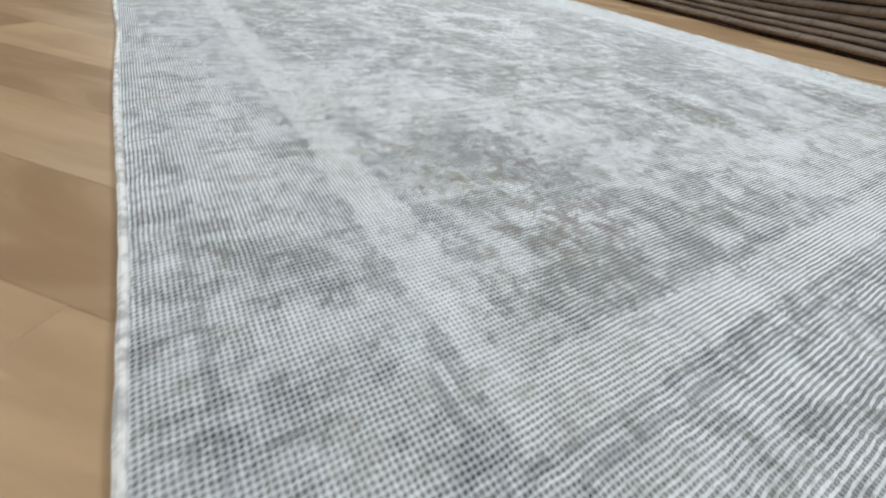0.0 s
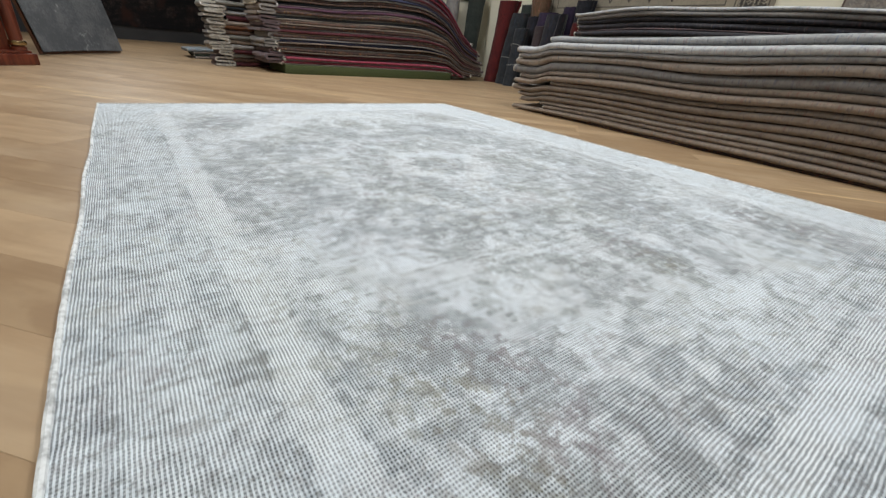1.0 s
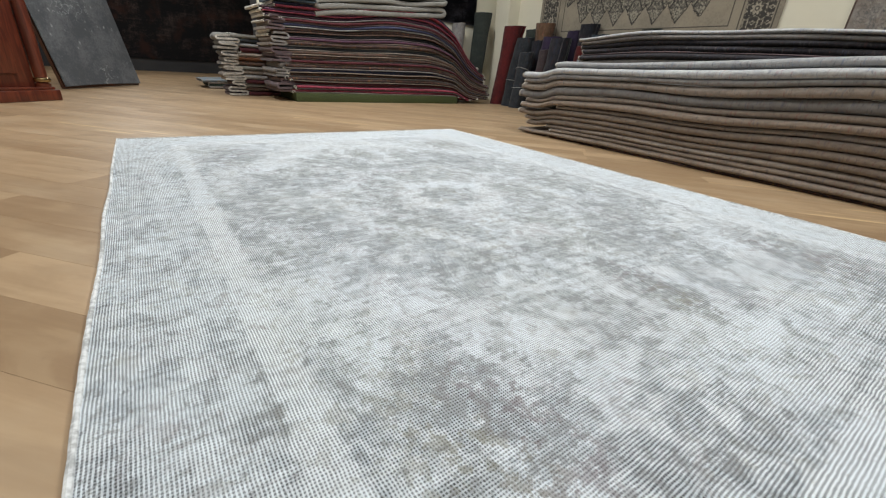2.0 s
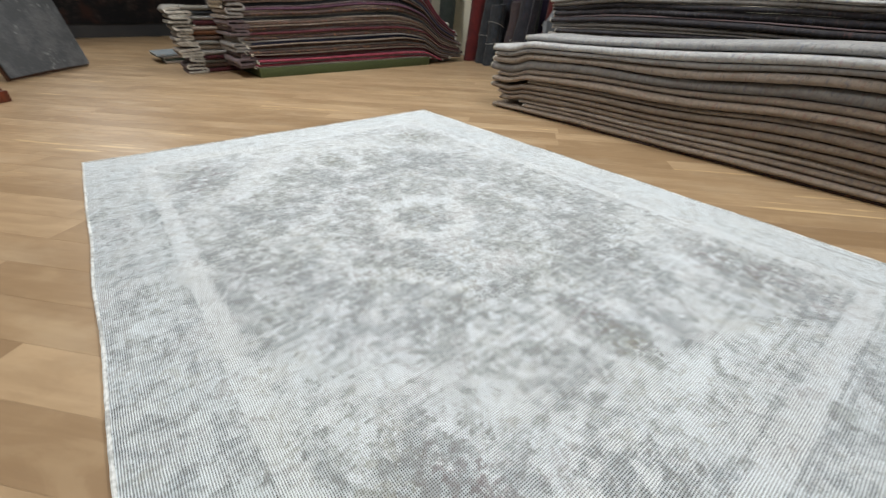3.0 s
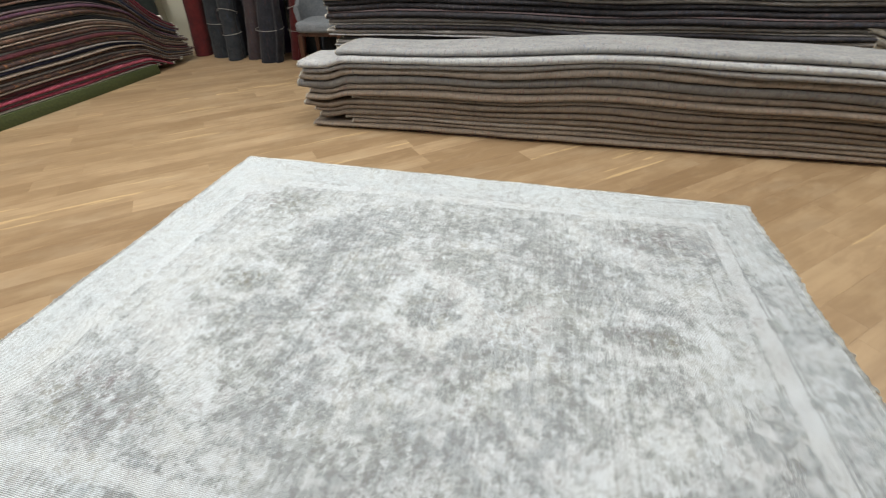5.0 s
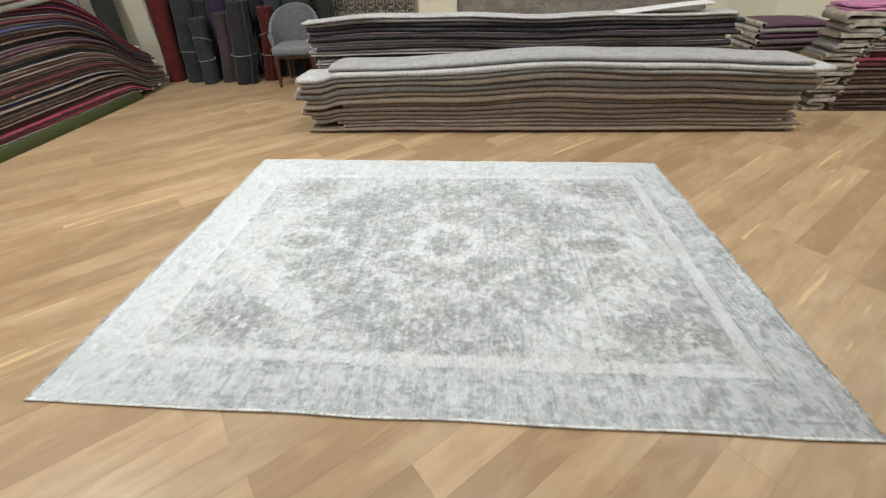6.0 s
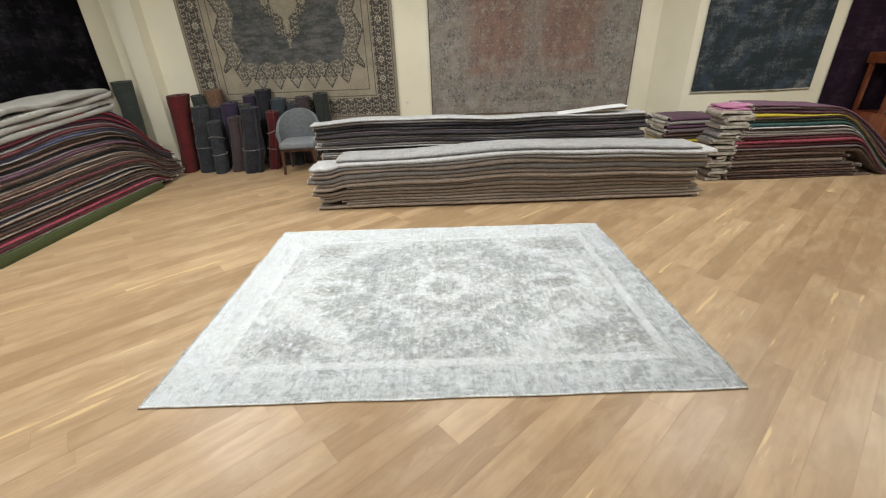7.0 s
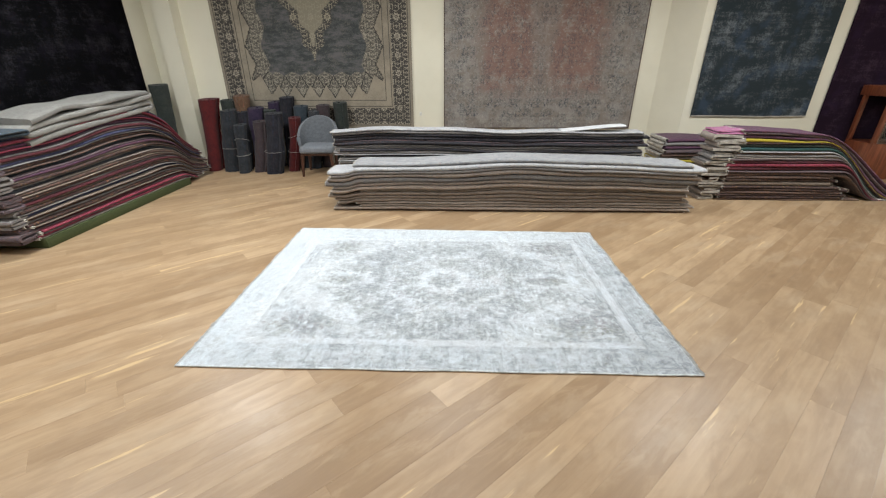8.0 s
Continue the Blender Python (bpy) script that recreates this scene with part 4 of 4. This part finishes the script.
def layered_throw(label, material, m, length, depth, folds, th, seed, sag=None, edge=None, uneven=0.04):
    """A rug folded to and fro: one soft band that winds back over itself, with rounded loops at the turns."""
    rng = random.Random(seed)
    line = []
    z = th * 0.5
    for k in range(folds):
        xa, xb = (0.0, length) if k % 2 == 0 else (length, 0.0)
        if k == 0:
            xa -= 0.05
        xb += rng.uniform(-uneven, uneven)
        for i in range(21):
            q = i / 20
            line.append((xa + (xb - xa) * q, z, k))
        if k < folds - 1:
            sx = 1 if xb > xa else -1
            for i in range(1, 8):
                t = -math.pi / 2 + math.pi * i / 8
                line.append((xb + sx * th * 1.0 * math.cos(t), z + th * 0.55 + th * 0.55 * math.sin(t), k + i / 8))
        z += th * 1.1
    n = len(line)
    loops, rim = [], []
    wv = [(wave(rng, 3, 0.014, 0.5, 1.4), wave(rng, 2, 0.022, 0.5, 1.2), wave(rng, 3, 0.010, 0.8, 2.0)) for _ in range(folds + 1)]
    for i, (x, zz, k) in enumerate(line):
        a, b = line[max(0, i - 1)], line[min(n - 1, i + 1)]
        t = Vector((b[0] - a[0], b[1] - a[1])).normalized()
        nx, nz = -t.y, t.x
        lift, shift, cross = wv[int(round(k))]
        drop = sag(x) if sag else 0.0
        y0, y1 = -depth / 2 + shift(x), depth / 2 + shift(x) * 0.6
        up = lift(x) * (0.3 + 0.25 * min(k, 3))
        loop = []
        prof = [(0.0, 0.0), (0.012, 0.32), (0.05, 0.48), (0.3, 0.5), (0.6, 0.5), (0.95, 0.48), (1.0, 0.0), (0.95, -0.48), (0.6, -0.5), (0.3, -0.5), (0.05, -0.48), (0.012, -0.32)]
        for w, o in prof:
            y = y0 + (y1 - y0) * w
            loop.append((x + nx * o * th, y, zz + nz * o * th + up + cross(y * 2 + x) * 0.4 * min(k, 3) - drop))
        loops.append(loop)
        c, o = Vector((x, y0, zz + up + cross(y0 * 2 + x) * 0.4 * min(k, 3) - drop)), Vector((nx, 0, nz)) * th * 0.34
        rim.append([c + o + Vector((0, 0.02, 0)), c + o + Vector((0, -0.007, 0)), c - o + Vector((0, -0.007, 0)), c - o + Vector((0, 0.02, 0))])
    bm = bmesh.new()
    loft(bm, loops)
    bmesh.ops.recalc_face_normals(bm, faces=bm.faces)
    ob = mesh_object("folded_rug", bm, material)
    ob.matrix_world = m
    if edge:
        bm = bmesh.new()
        loft(bm, rim)
        bmesh.ops.recalc_face_normals(bm, faces=bm.faces)
        part("selvedge", bm, edge, ob, "pale bound side edge")
    return tagged(ob, label, "rug")


layered_throw("thick pale grey rug folded over on the red stack", PILE["cream"], pose(-2.57, 1.95, top_red(2.9) - 0.19, 0, 0, 90) @ pose(0, 0, 0, 0, -4.4, 0), 1.62, 0.50, 4, 0.058, 5, lambda x: 0.10 * max(0.0, 0.5 - x) ** 2)
layered_throw("blue rug folded on top of the red stack", PILE["denim"], pose(-2.56, 1.48, top_red(1.7) - 0.005, 0, 0, 90), 0.40, 0.52, 2, 0.03, 7)
layered_throw("small bright pink rug folded on the colourful stack", PILE["pink"], pose(4.83, 3.50, top_mix - 0.062, 0, 0, 0), 0.30, 0.34, 3, 0.018, 9)
layered_throw("white rug laid with a raised corner on the charcoal stack", PILE["white"], pose(3.02, 3.70, max(top_charcoal(3.0 + 0.1 * k) for k in range(9)) - 0.010, 0, -4.6, 0), 0.76, 0.20, 1, 0.020, 11)


# rug ends gathered to and fro beside the stacks
for lab, key, x, z, length, folds, th, seed in (
        ("brown rug gathered in loose folds at the stack's end", "taupe", 4.77, 0.003, 0.13, 4, 0.036, 21),
        ("umber rug gathered in loose folds on a brown one", "brown", 4.74, 0.165, 0.17, 4, 0.032, 22),
        ("taupe rug gathered in loose folds near the top", "taupe", 4.73, 0.31, 0.19, 4, 0.034, 23),
        ("stone grey rug gathered under the pale one", "stone", 4.75, 0.465, 0.24, 4, 0.032, 24),
        ("pale beige rug gathered under a pink rug", "beige", 4.80, 0.61, 0.24, 5, 0.036, 25)):
    layered_throw(lab, PILE[key], pose(x, 3.45, z), length, 0.30, folds, th, seed, edge=M_EDGE, uneven=0.05)
for k, (key, word) in enumerate((("mauve", "faded mauve"), ("stone", "stone grey"), ("mauve", "dusty mauve"), ("taupe", "taupe"), ("beige", "beige"))):
    layered_throw(f"{word} rug end gathered in folds beside the red stack", PILE[key], pose(-2.60, 1.475 - 0.018 * k, 0.10 + 0.155 * k, 0, 0, 90), 0.10, 0.60, 5, 0.028, 31 + k, edge=PILE["stone" if k % 2 else "mauve"], uneven=0.04)
for k, (key, word) in enumerate((("mauve", "faded mauve"), ("beige", "beige"), ("stone", "stone grey"), ("cream", "pale cream"))):
    layered_throw(f"{word} rug end gathered in folds beside the small pile", PILE[key], pose(-3.12, 1.07 - 0.02 * k, 0.003 + 0.165 * k, 0, 0, 90), 0.13, 0.36, 5, 0.030, 41 + k, edge=M_EDGE, uneven=0.035)


# ---- rolled rugs along the wall ----
def rolled_rug(label, material, foot, head, r, h, seed, flare=1.0, twine=0):
    """A rug wound up and stood on end, leaning from foot to head (x, y)."""
    rng = random.Random(seed)
    turns, per = 2.6, 22
    n = int(turns * per)
    ring = []
    gap = r / (turns + 0.7)
    t2 = gap * 0.78
    for i in range(n + 1):
        t = 2 * math.pi * i / per
        ring.append((t, r - gap * i / per))
    loops = []
    levels = 22
    ph = rng.uniform(0, 6)
    dx, dy = head[0] - foot[0], head[1] - foot[1]
    for k in range(levels):
        q = k / (levels - 1)
        f = 1 + (flare - 1) * q ** 3 + 0.04 * math.sin(q * 7 + ph)
        bend = 0.012 * math.sin(q * 4.5 + ph)
        loop = []
        for t, rr in ring:
            crush = noise.noise((math.cos(t) * 1.3 + ph, math.sin(t) * 1.3, q * 5.0)) * 0.07 + noise.noise((math.cos(t) * 3 + ph, math.sin(t) * 3, q * 14.0)) * 0.045
            a = rr * f * (1 + 0.05 * math.sin(2 * t + ph + q * 2) + crush)
            loop.append((dx * q + bend + a * math.cos(t + ph), dy * q + a * math.sin(t + ph), q * h + (0.01 * math.sin(t + ph) if k == levels - 1 else 0)))
        for t, rr in reversed(ring):
            a = max(0.004, rr - t2) * f * (1 + 0.05 * math.sin(2 * t + ph + q * 2)) * 0.90
            loop.append((dx * q + bend + a * math.cos(t + ph), dy * q + a * math.sin(t + ph), q * h + (0.01 * math.sin(t + ph) if k == levels - 1 else 0)))
        loops.append(loop)
    bm = bmesh.new()
    loft(bm, loops)
    bmesh.ops.recalc_face_normals(bm, faces=bm.faces)
    ob = mesh_object("rolled_rug", bm, material)
    ob.matrix_world = pose(foot[0], foot[1], 0.001)
    tagged(ob, label, "rolled rug", "rolled rugs along the wall")
    for i in range(twine):
        q = 0.38 + 0.3 * i
        f = 1 + (flare - 1) * q ** 3 + 0.04 * math.sin(q * 7 + ph)
        bm = bmesh.new()
        loops = []
        for k in range(25):
            t = 2 * math.pi * k / 24
            a = r * f * (0.985 + 0.05 * math.sin(2 * t + ph + 2 * q)) + 0.003
            c = Vector((dx * q + 0.012 * math.sin(q * 4.5 + ph) + a * math.cos(t), dy * q + a * math.sin(t), q * h + (0.010 + 0.03 * i) * math.sin(t + i * 2.2 + ph)))
            o = Vector((math.cos(t), math.sin(t), 0))
            loops.append([c + o * 0.003, c + Vector((0, 0, 0.003)), c - o * 0.003, c - Vector((0, 0, 0.003))])
        loft(bm, loops)
        bmesh.ops.recalc_face_normals(bm, faces=bm.faces)
        part("twine", bm, M_TWINE, ob, "pale twine tied round the roll")
    return ob


ROLLS = [
    ("deep red rolled rug leaning on the wall", "roll_red", (-2.34, 4.72), (-2.27, 4.86), 0.128, 1.09, 1.28, 0),
    ("slate blue rolled rug beside a red roll", "roll_slate", (-2.03, 4.70), (-1.99, 4.84), 0.132, 0.93, 1.05, 1),
    ("short grey blue rolled rug tied with white twine", "roll_slate", (-1.78, 4.56), (-1.74, 4.66), 0.102, 0.73, 1.05, 2),
    ("mauve brown rolled rug", "roll_mauve", (-1.55, 4.64), (-1.48, 4.76), 0.108, 0.77, 1.12, 0),
    ("dark ink rolled rug tied round the middle", "roll_ink", (-1.28, 4.54), (-1.21, 4.68), 0.142, 0.90, 1.02, 1),
    ("dull red rolled rug tied with twine", "roll_red", (-1.02, 4.70), (-0.95, 4.82), 0.098, 0.82, 1.12, 2),
    ("tan brown rolled rug with a flared end at the back", "roll_tan", (-1.88, 4.98), (-1.88, 5.08), 0.112, 1.13, 1.45, 0),
    ("violet rolled rug behind the mauve one", "roll_violet", (-1.62, 4.88), (-1.60, 4.98), 0.130, 0.95, 1.08, 0),
    ("black rolled rug at the back with an open end", "roll_ink", (-1.16, 5.02), (-1.13, 5.12), 0.112, 1.10, 1.12, 0),
    ("grey blue rolled rug at the back", "roll_blue", (-0.93, 4.98), (-0.90, 5.08), 0.122, 0.97, 1.05, 0),
    ("grey green rolled rug behind the blue one", "roll_green", (-2.10, 5.00), (-2.08, 5.08), 0.138, 1.06, 1.12, 0),
    ("black navy rolled rug in the middle of the row", "roll_ink", (-1.84, 4.80), (-1.83, 4.92), 0.105, 0.90, 1.05, 0),
    ("violet grey rolled rug behind the dark one", "roll_violet", (-1.38, 5.04), (-1.36, 5.12), 0.105, 1.03, 1.08, 0),
    ("olive green rolled rug tucked behind the mauve one", "roll_green", (-1.40, 4.86), (-1.38, 4.96), 0.092, 0.92, 1.05, 1),
    ("faded plum rolled rug behind the chair", "roll_mauve", (-0.56, 5.04), (-0.55, 5.13), 0.118, 0.98, 1.05, 0),
    ("grey green rolled rug behind the chair", "roll_green", (-0.30, 5.05), (-0.29, 5.14), 0.122, 1.02, 1.05, 0),
    ("blue grey rolled rug behind the chair", "roll_slate", (-0.72, 4.92), (-0.70, 5.02), 0.10, 0.90, 1.05, 0),
]
for i, (lab, mat_key, foot, head, r, h, flare, tw) in enumerate(ROLLS):
    rolled_rug(lab, PILE[mat_key], foot, head, r, h, 100 + i, flare, tw)
rolled_rug("grey green rolled rug standing in the corner", PILE["roll_green"], (-3.00, 4.72), (-3.06, 4.88), 0.140, 1.30, 140, 1.25, 0)


rolled_rug("pale grey rolled rug standing behind the red stack", PILE["stone"], (-3.10, 4.42), (-3.12, 4.46), 0.105, 1.12, 141, 1.1, 0)


# ---- chair ----
def tub_chair(m):
    chair = new("tub_chair")
    tagged(chair, "grey upholstered tub chair with dark wooden legs", "chair")
    # seat
    bm = bmesh.new()
    box(bm, -0.27, 0.27, -0.28, 0.24, 0.36, 0.465, bevel=0.035, segs=4)
    part("seat", bm, M_CHAIR, chair)
    # curved back and arms
    bm = bmesh.new()
    loops = []
    for i in range(29):
        t = radians(-18 + 216 * i / 28)
        k = math.sin(max(0.0, min(math.pi, t)))
        top = 0.60 + 0.28 * max(0.0, k) ** 0.7
        cx, cy = math.cos(t), math.sin(t)
        r0, r1 = 0.275, 0.33
        prof = [(r0, 0.40), (r0 + 0.01, top - 0.03), (r0 + 0.02, top), (r1 - 0.0, top), (r1 + 0.015, top - 0.04), (r1 - 0.02, 0.38)]
        loops.append([(r * cx, r * cy * 0.95, z) for r, z in prof])
    loft(bm, loops)
    bmesh.ops.bevel(bm, geom=[e for e in bm.edges], offset=0.006, segments=2, affect="EDGES")
    bmesh.ops.recalc_face_normals(bm, faces=bm.faces)
    part("backrest", bm, M_CHAIR, chair)
    # rail and legs
    part("seat_rail", boxed(-0.25, 0.25, -0.25, 0.22, 0.325, 0.362, bevel=0.006), M_LEGWOOD, chair, "dark wooden seat rail")
    for x, y in ((-0.235, -0.24), (0.235, -0.24), (-0.22, 0.20), (0.22, 0.20)):
        bm = bmesh.new()
        sx, sy = (1 if x > 0 else -1), (1 if y > 0 else -1)
        loft(bm, [[(x + sx * 0.02 * (1 - q) + a * w, y + sy * 0.02 * (1 - q) + b * w, q * 0.345) for a, b in ((-1, -1), (1, -1), (1, 1), (-1, 1))] for q, w in ((0, 0.017), (0.5, 0.023), (1, 0.029))])
        bmesh.ops.bevel(bm, geom=list(bm.edges), offset=0.003, segments=1, affect="EDGES")
        bmesh.ops.recalc_face_normals(bm, faces=bm.faces)
        part("leg", bm, M_LEGWOOD, chair, "tapered dark wooden leg")
    chair.matrix_world = m


tub_chair(pose(-0.53, 4.58, 0, 0, 0, 6) @ Matrix.Diagonal((0.92, 0.92, 0.97, 1)))


# ---- rugs hung on the walls ----
def hung_rug(label, material, m, width, height, seed, edge=None, tilt=0.0):
    """A rug against a wall: local x across, z up from its lower edge, its face towards -y."""
    rng = random.Random(seed)
    wv, wb = wave(rng, 4, 0.010, 0.2, 0.9), wave(rng, 3, 0.006, 0.2, 0.8)
    nx, nz = 40, 30
    bm = bmesh.new()
    f, b = [], []
    for i in range(nx + 1):
        x = -width / 2 + width * i / nx
        cf, cb = [], []
        for j in range(nz + 1):
            q = j / nz
            z = q * height + (1 - q) * wb(x)
            y = -0.016 + wv(x + q * 0.5) * (1 - q) * 0.8
            cf.append(bm.verts.new((x, y - 0.010, z)))
            cb.append(bm.verts.new((x, y, z)))
        f.append(cf)
        b.append(cb)
    for i in range(nx):
        for j in range(nz):
            bm.faces.new((f[i][j], f[i + 1][j], f[i + 1][j + 1], f[i][j + 1]))
            bm.faces.new((b[i][j + 1], b[i + 1][j + 1], b[i + 1][j], b[i][j]))
    for i in range(nx):
        bm.faces.new((f[i + 1][0], f[i][0], b[i][0], b[i + 1][0]))
        bm.faces.new((f[i][nz], f[i + 1][nz], b[i + 1][nz], b[i][nz]))
    for j in range(nz):
        bm.faces.new((f[0][j], f[0][j + 1], b[0][j + 1], b[0][j]))
        bm.faces.new((f[nx][j + 1], f[nx][j], b[nx][j], b[nx][j + 1]))
    ob = mesh_object("wall_rug", bm, material)
    ob.matrix_world = m
    tagged(ob, label, "rug", "rugs hung on the walls")
    if edge:
        bm = bmesh.new()
        loops = []
        for i in range(nx + 1):
            x = -width / 2 + width * i / nx
            y, z = -0.021 + wv(x) * 0.8, wb(x)
            loops.append([(x, y - 0.008, z + 0.006), (x, y + 0.008, z + 0.006), (x, y + 0.007, z - 0.009), (x, y - 0.007, z - 0.009)])
        loft(bm, loops)
        bmesh.ops.recalc_face_normals(bm, faces=bm.faces)
        part("woven_end", bm, edge, ob, "pale woven end")
    return ob


hung_rug("sand and charcoal medallion rug hung flat on the wall", mat_hung_medallion(3.09, 2.3), pose(-0.645, BACK_Y, 0.60), 3.09, 2.35, 1)
hung_rug("faded rose and grey floral rug hung on the wall", mat_hung_faded(3.08), pose(2.95, BACK_Y, 0.60), 3.08, 2.35, 2)
hung_rug("dark teal distressed rug hung on the wall", mat_hung_dark("hung_rug_teal_black", (0.026, 0.033, 0.037), (0.15, 0.163, 0.173), (0.040, 0.058, 0.085), 2.2), pose(6.11, RIGHT_Y, 0.85), 1.74, 2.2, 3, M_EDGE)
hung_rug("dark purple overdyed rug hung on the wall", mat_hung_dark("hung_rug_purple_black", (0.016, 0.009, 0.016), (0.045, 0.028, 0.042), (0.022, 0.012, 0.026), 2.2), pose(8.28, RIGHT_Y, 0.35), 2.2, 2.6, 4)
hung_rug("black overdyed rug hung on the side wall", mat_hung_dark("hung_rug_black", (0.003, 0.003, 0.0035), (0.024, 0.022, 0.026), (0.007, 0.006, 0.009), 2.4), pose(LEFT_X, 3.165, 1.13, 0, 0, 90), 3.39, 2.1, 5, PILE["charcoal"])

hung_rug("black rug with faint brown flowers hung in the side room", mat_hung_dark("hung_rug_side_room", (0.012, 0.012, 0.013), (0.07, 0.05, 0.045), (0.04, 0.02, 0.016), 1.6), pose(-9.0, 1.4, 0.25, 0, 0, 90), 3.6, 2.4, 8)

# ---- leaning grey rug on its display board ----
M_LEAN = mat_specked()
lean = hung_rug("slate grey rug with pale worn flowers on a leaning board", M_LEAN, pose(-3.72, -0.17, 0.03) @ pose(0, 0, 0, 0, 0, 180 - 34) @ pose(0, 0, 0, -12, 0, 0), 1.16, 2.0, 6)
part("display_board", boxed(-0.58, 0.58, 0.0, 0.03, -0.02, 2.0, bevel=0.003), M_LEGWOOD, lean, "dark board behind the rug")


# ---- mahogany counter ----
def counter(m):
    """Local x runs along the front, y into the body; the near corner at the origin."""
    ob = new("wooden_counter")
    tagged(ob, "polished mahogany counter with turned corner column and brass ring", "counter")
    part("plinth", boxed(0, 1.3, 0, 0.6, 0, 0.085, bevel=0.008), M_MAHOGANY, ob)
    part("plinth_moulding", boxed(0.02, 1.28, 0.02, 0.58, 0.085, 0.105, bevel=0.006), M_MAHOGANY, ob)
    part("body", boxed(0.12, 1.24, 0.08, 0.54, 0.105, 1.02, bevel=0.004), M_MAHOGANY, ob)
    part("front_panel", boxed(0.22, 1.14, 0.062, 0.082, 0.2, 0.94, bevel=0.012), M_MAHOGANY, ob)
    c = part("column", turned([(0.052, 0.106), (0.052, 0.125), (0.04, 0.135), (0.043, 0.2), (0.045, 0.6), (0.04, 0.95), (0.052, 0.96), (0.052, 1.02)]), M_MAHOGANY, ob)
    c.location = (0.072, 0.072, 0)
    c = part("brass_ring", turned([(0.044, 0.138), (0.056, 0.144), (0.060, 0.158), (0.056, 0.172), (0.044, 0.178)]), M_BRASS, ob, "tarnished brass ring")
    c.location = (0.072, 0.072, 0)
    part("top", boxed(-0.03, 1.33, -0.03, 0.63, 1.02, 1.06, bevel=0.01), M_MAHOGANY, ob)
    ob.matrix_world = m


counter(pose(-2.12, -0.40, 0, 0, 0, -48) @ Matrix.Diagonal((1, -1, 1, 1)))


# ---- cabinet beside the purple rug ----
def cabinet(m):
    ob = new("glazed_cabinet")
    tagged(ob, "red-brown wooden cabinet with glass panes", "cabinet")
    part("base", boxed(0, 0.9, 0, 0.45, 0, 0.52, bevel=0.006), M_REDWOOD, ob)
    for x in (0.0, 0.43, 0.85):
        part("post", boxed(x, x + 0.05, 0, 0.05, 0.52, 1.16, bevel=0.004), M_REDWOOD, ob)
        part("post", boxed(x, x + 0.05, 0.40, 0.45, 0.52, 1.16, bevel=0.004), M_REDWOOD, ob)
    part("top", boxed(-0.03, 0.93, -0.03, 0.48, 1.16, 1.30, bevel=0.015), M_REDWOOD, ob)
    for x in (0.05, 0.48):
        part("pane", boxed(x, x + 0.38, 0.02, 0.026, 0.52, 1.16), M_GLASS, ob, "clear glass pane")
    ob.matrix_world = m


g = G("clear_glass")
g.bsdf.inputs["Transmission Weight"].default_value = 1.0
M_GLASS = g.done((0.9, 0.95, 0.95), 0.03)
cabinet(pose(7.66, 4.36, 0))

# ---- wall switch ----
sw = tagged(mesh_object("wall_switch", boxed(-0.02, 0.02, -0.012, 0, -0.03, 0.03, bevel=0.004), M_PLASTIC), "small white plastic switch on the cream wall", "switch")
sw.matrix_world = pose(1.02, BACK_Y, 0.83)
part("rocker", boxed(-0.009, 0.009, -0.018, -0.010, -0.015, 0.015, bevel=0.003), M_PLASTIC, sw)


# ---- oak floor ----
PLANK_W, ANGLE = 0.145, 41.0
floor = tagged(mesh_object("floor", boxed(-9.2, 9.8, -5.2, BACK_Y + 0.2, -0.12, -0.021), M_SUBFLOOR, False), "oak plank floor laid diagonally", "floor", kind="structure")


def plank_mesh(length):
    bm = bmesh.new()
    a, c = 0.0001, 0.0004
    w, l = PLANK_W / 2, length / 2
    loops = [[(sx * (l - i), sy * (w - i), z) for sx, sy in ((-1, -1), (1, -1), (1, 1), (-1, 1))] for i, z in ((a, -0.02), (a, -c), (a + c, 0.0))]
    loft(bm, loops, cap=(False, True))
    bmesh.ops.recalc_face_normals(bm, faces=bm.faces)
    me = bpy.data.meshes.new("plank")
    bm.to_mesh(me)
    bm.free()
    me.materials.append(M_PLANK)
    return me


LENGTHS = [0.9, 1.3, 1.7, 2.1, 2.4]
PLANKS = [plank_mesh(l) for l in LENGTHS]
rng = random.Random(12)
turn = pose(0, 0, 0, 0, 0, ANGLE)
spots = []
for row in range(-70, 71):
    s = -13.0 + rng.uniform(0, 1.5)
    while s < 13:
        k = rng.choice((0, 1, 1, 2, 2, 3, 3, 4))
        c = turn @ Vector((s + LENGTHS[k] / 2, row * PLANK_W, 0))
        s += LENGTHS[k]
        if -9.3 < c.x < 9.9 and -5.3 < c.y < 5.6:
            spots.append((math.hypot((c.x - 1.6) / 1.5, c.y - 0.9), c, k))
spots.sort(key=lambda a: a[0])
verts, faces = [], []
for i, (_, c, k) in enumerate(spots):
    if i < 300:
        ob = new("plank", PLANKS[k])
        ob.parent = floor
        ob.matrix_world = Matrix.Translation(c) @ turn
    else:
        n0 = len(verts)
        inv = turn.inverted() @ c
        verts += [(w.co.x + inv.x, w.co.y + inv.y, w.co.z) for w in PLANKS[k].vertices]
        faces += [tuple(n0 + q for q in p.vertices) for p in PLANKS[k].polygons]
me = bpy.data.meshes.new("planks")
me.from_pydata(verts, [], faces)
me.materials.append(M_PLANK)
rest = new("planks", me)
rest.parent = floor
rest.matrix_world = turn
tagged(rest, "oak planks farther off", kind="stuff")
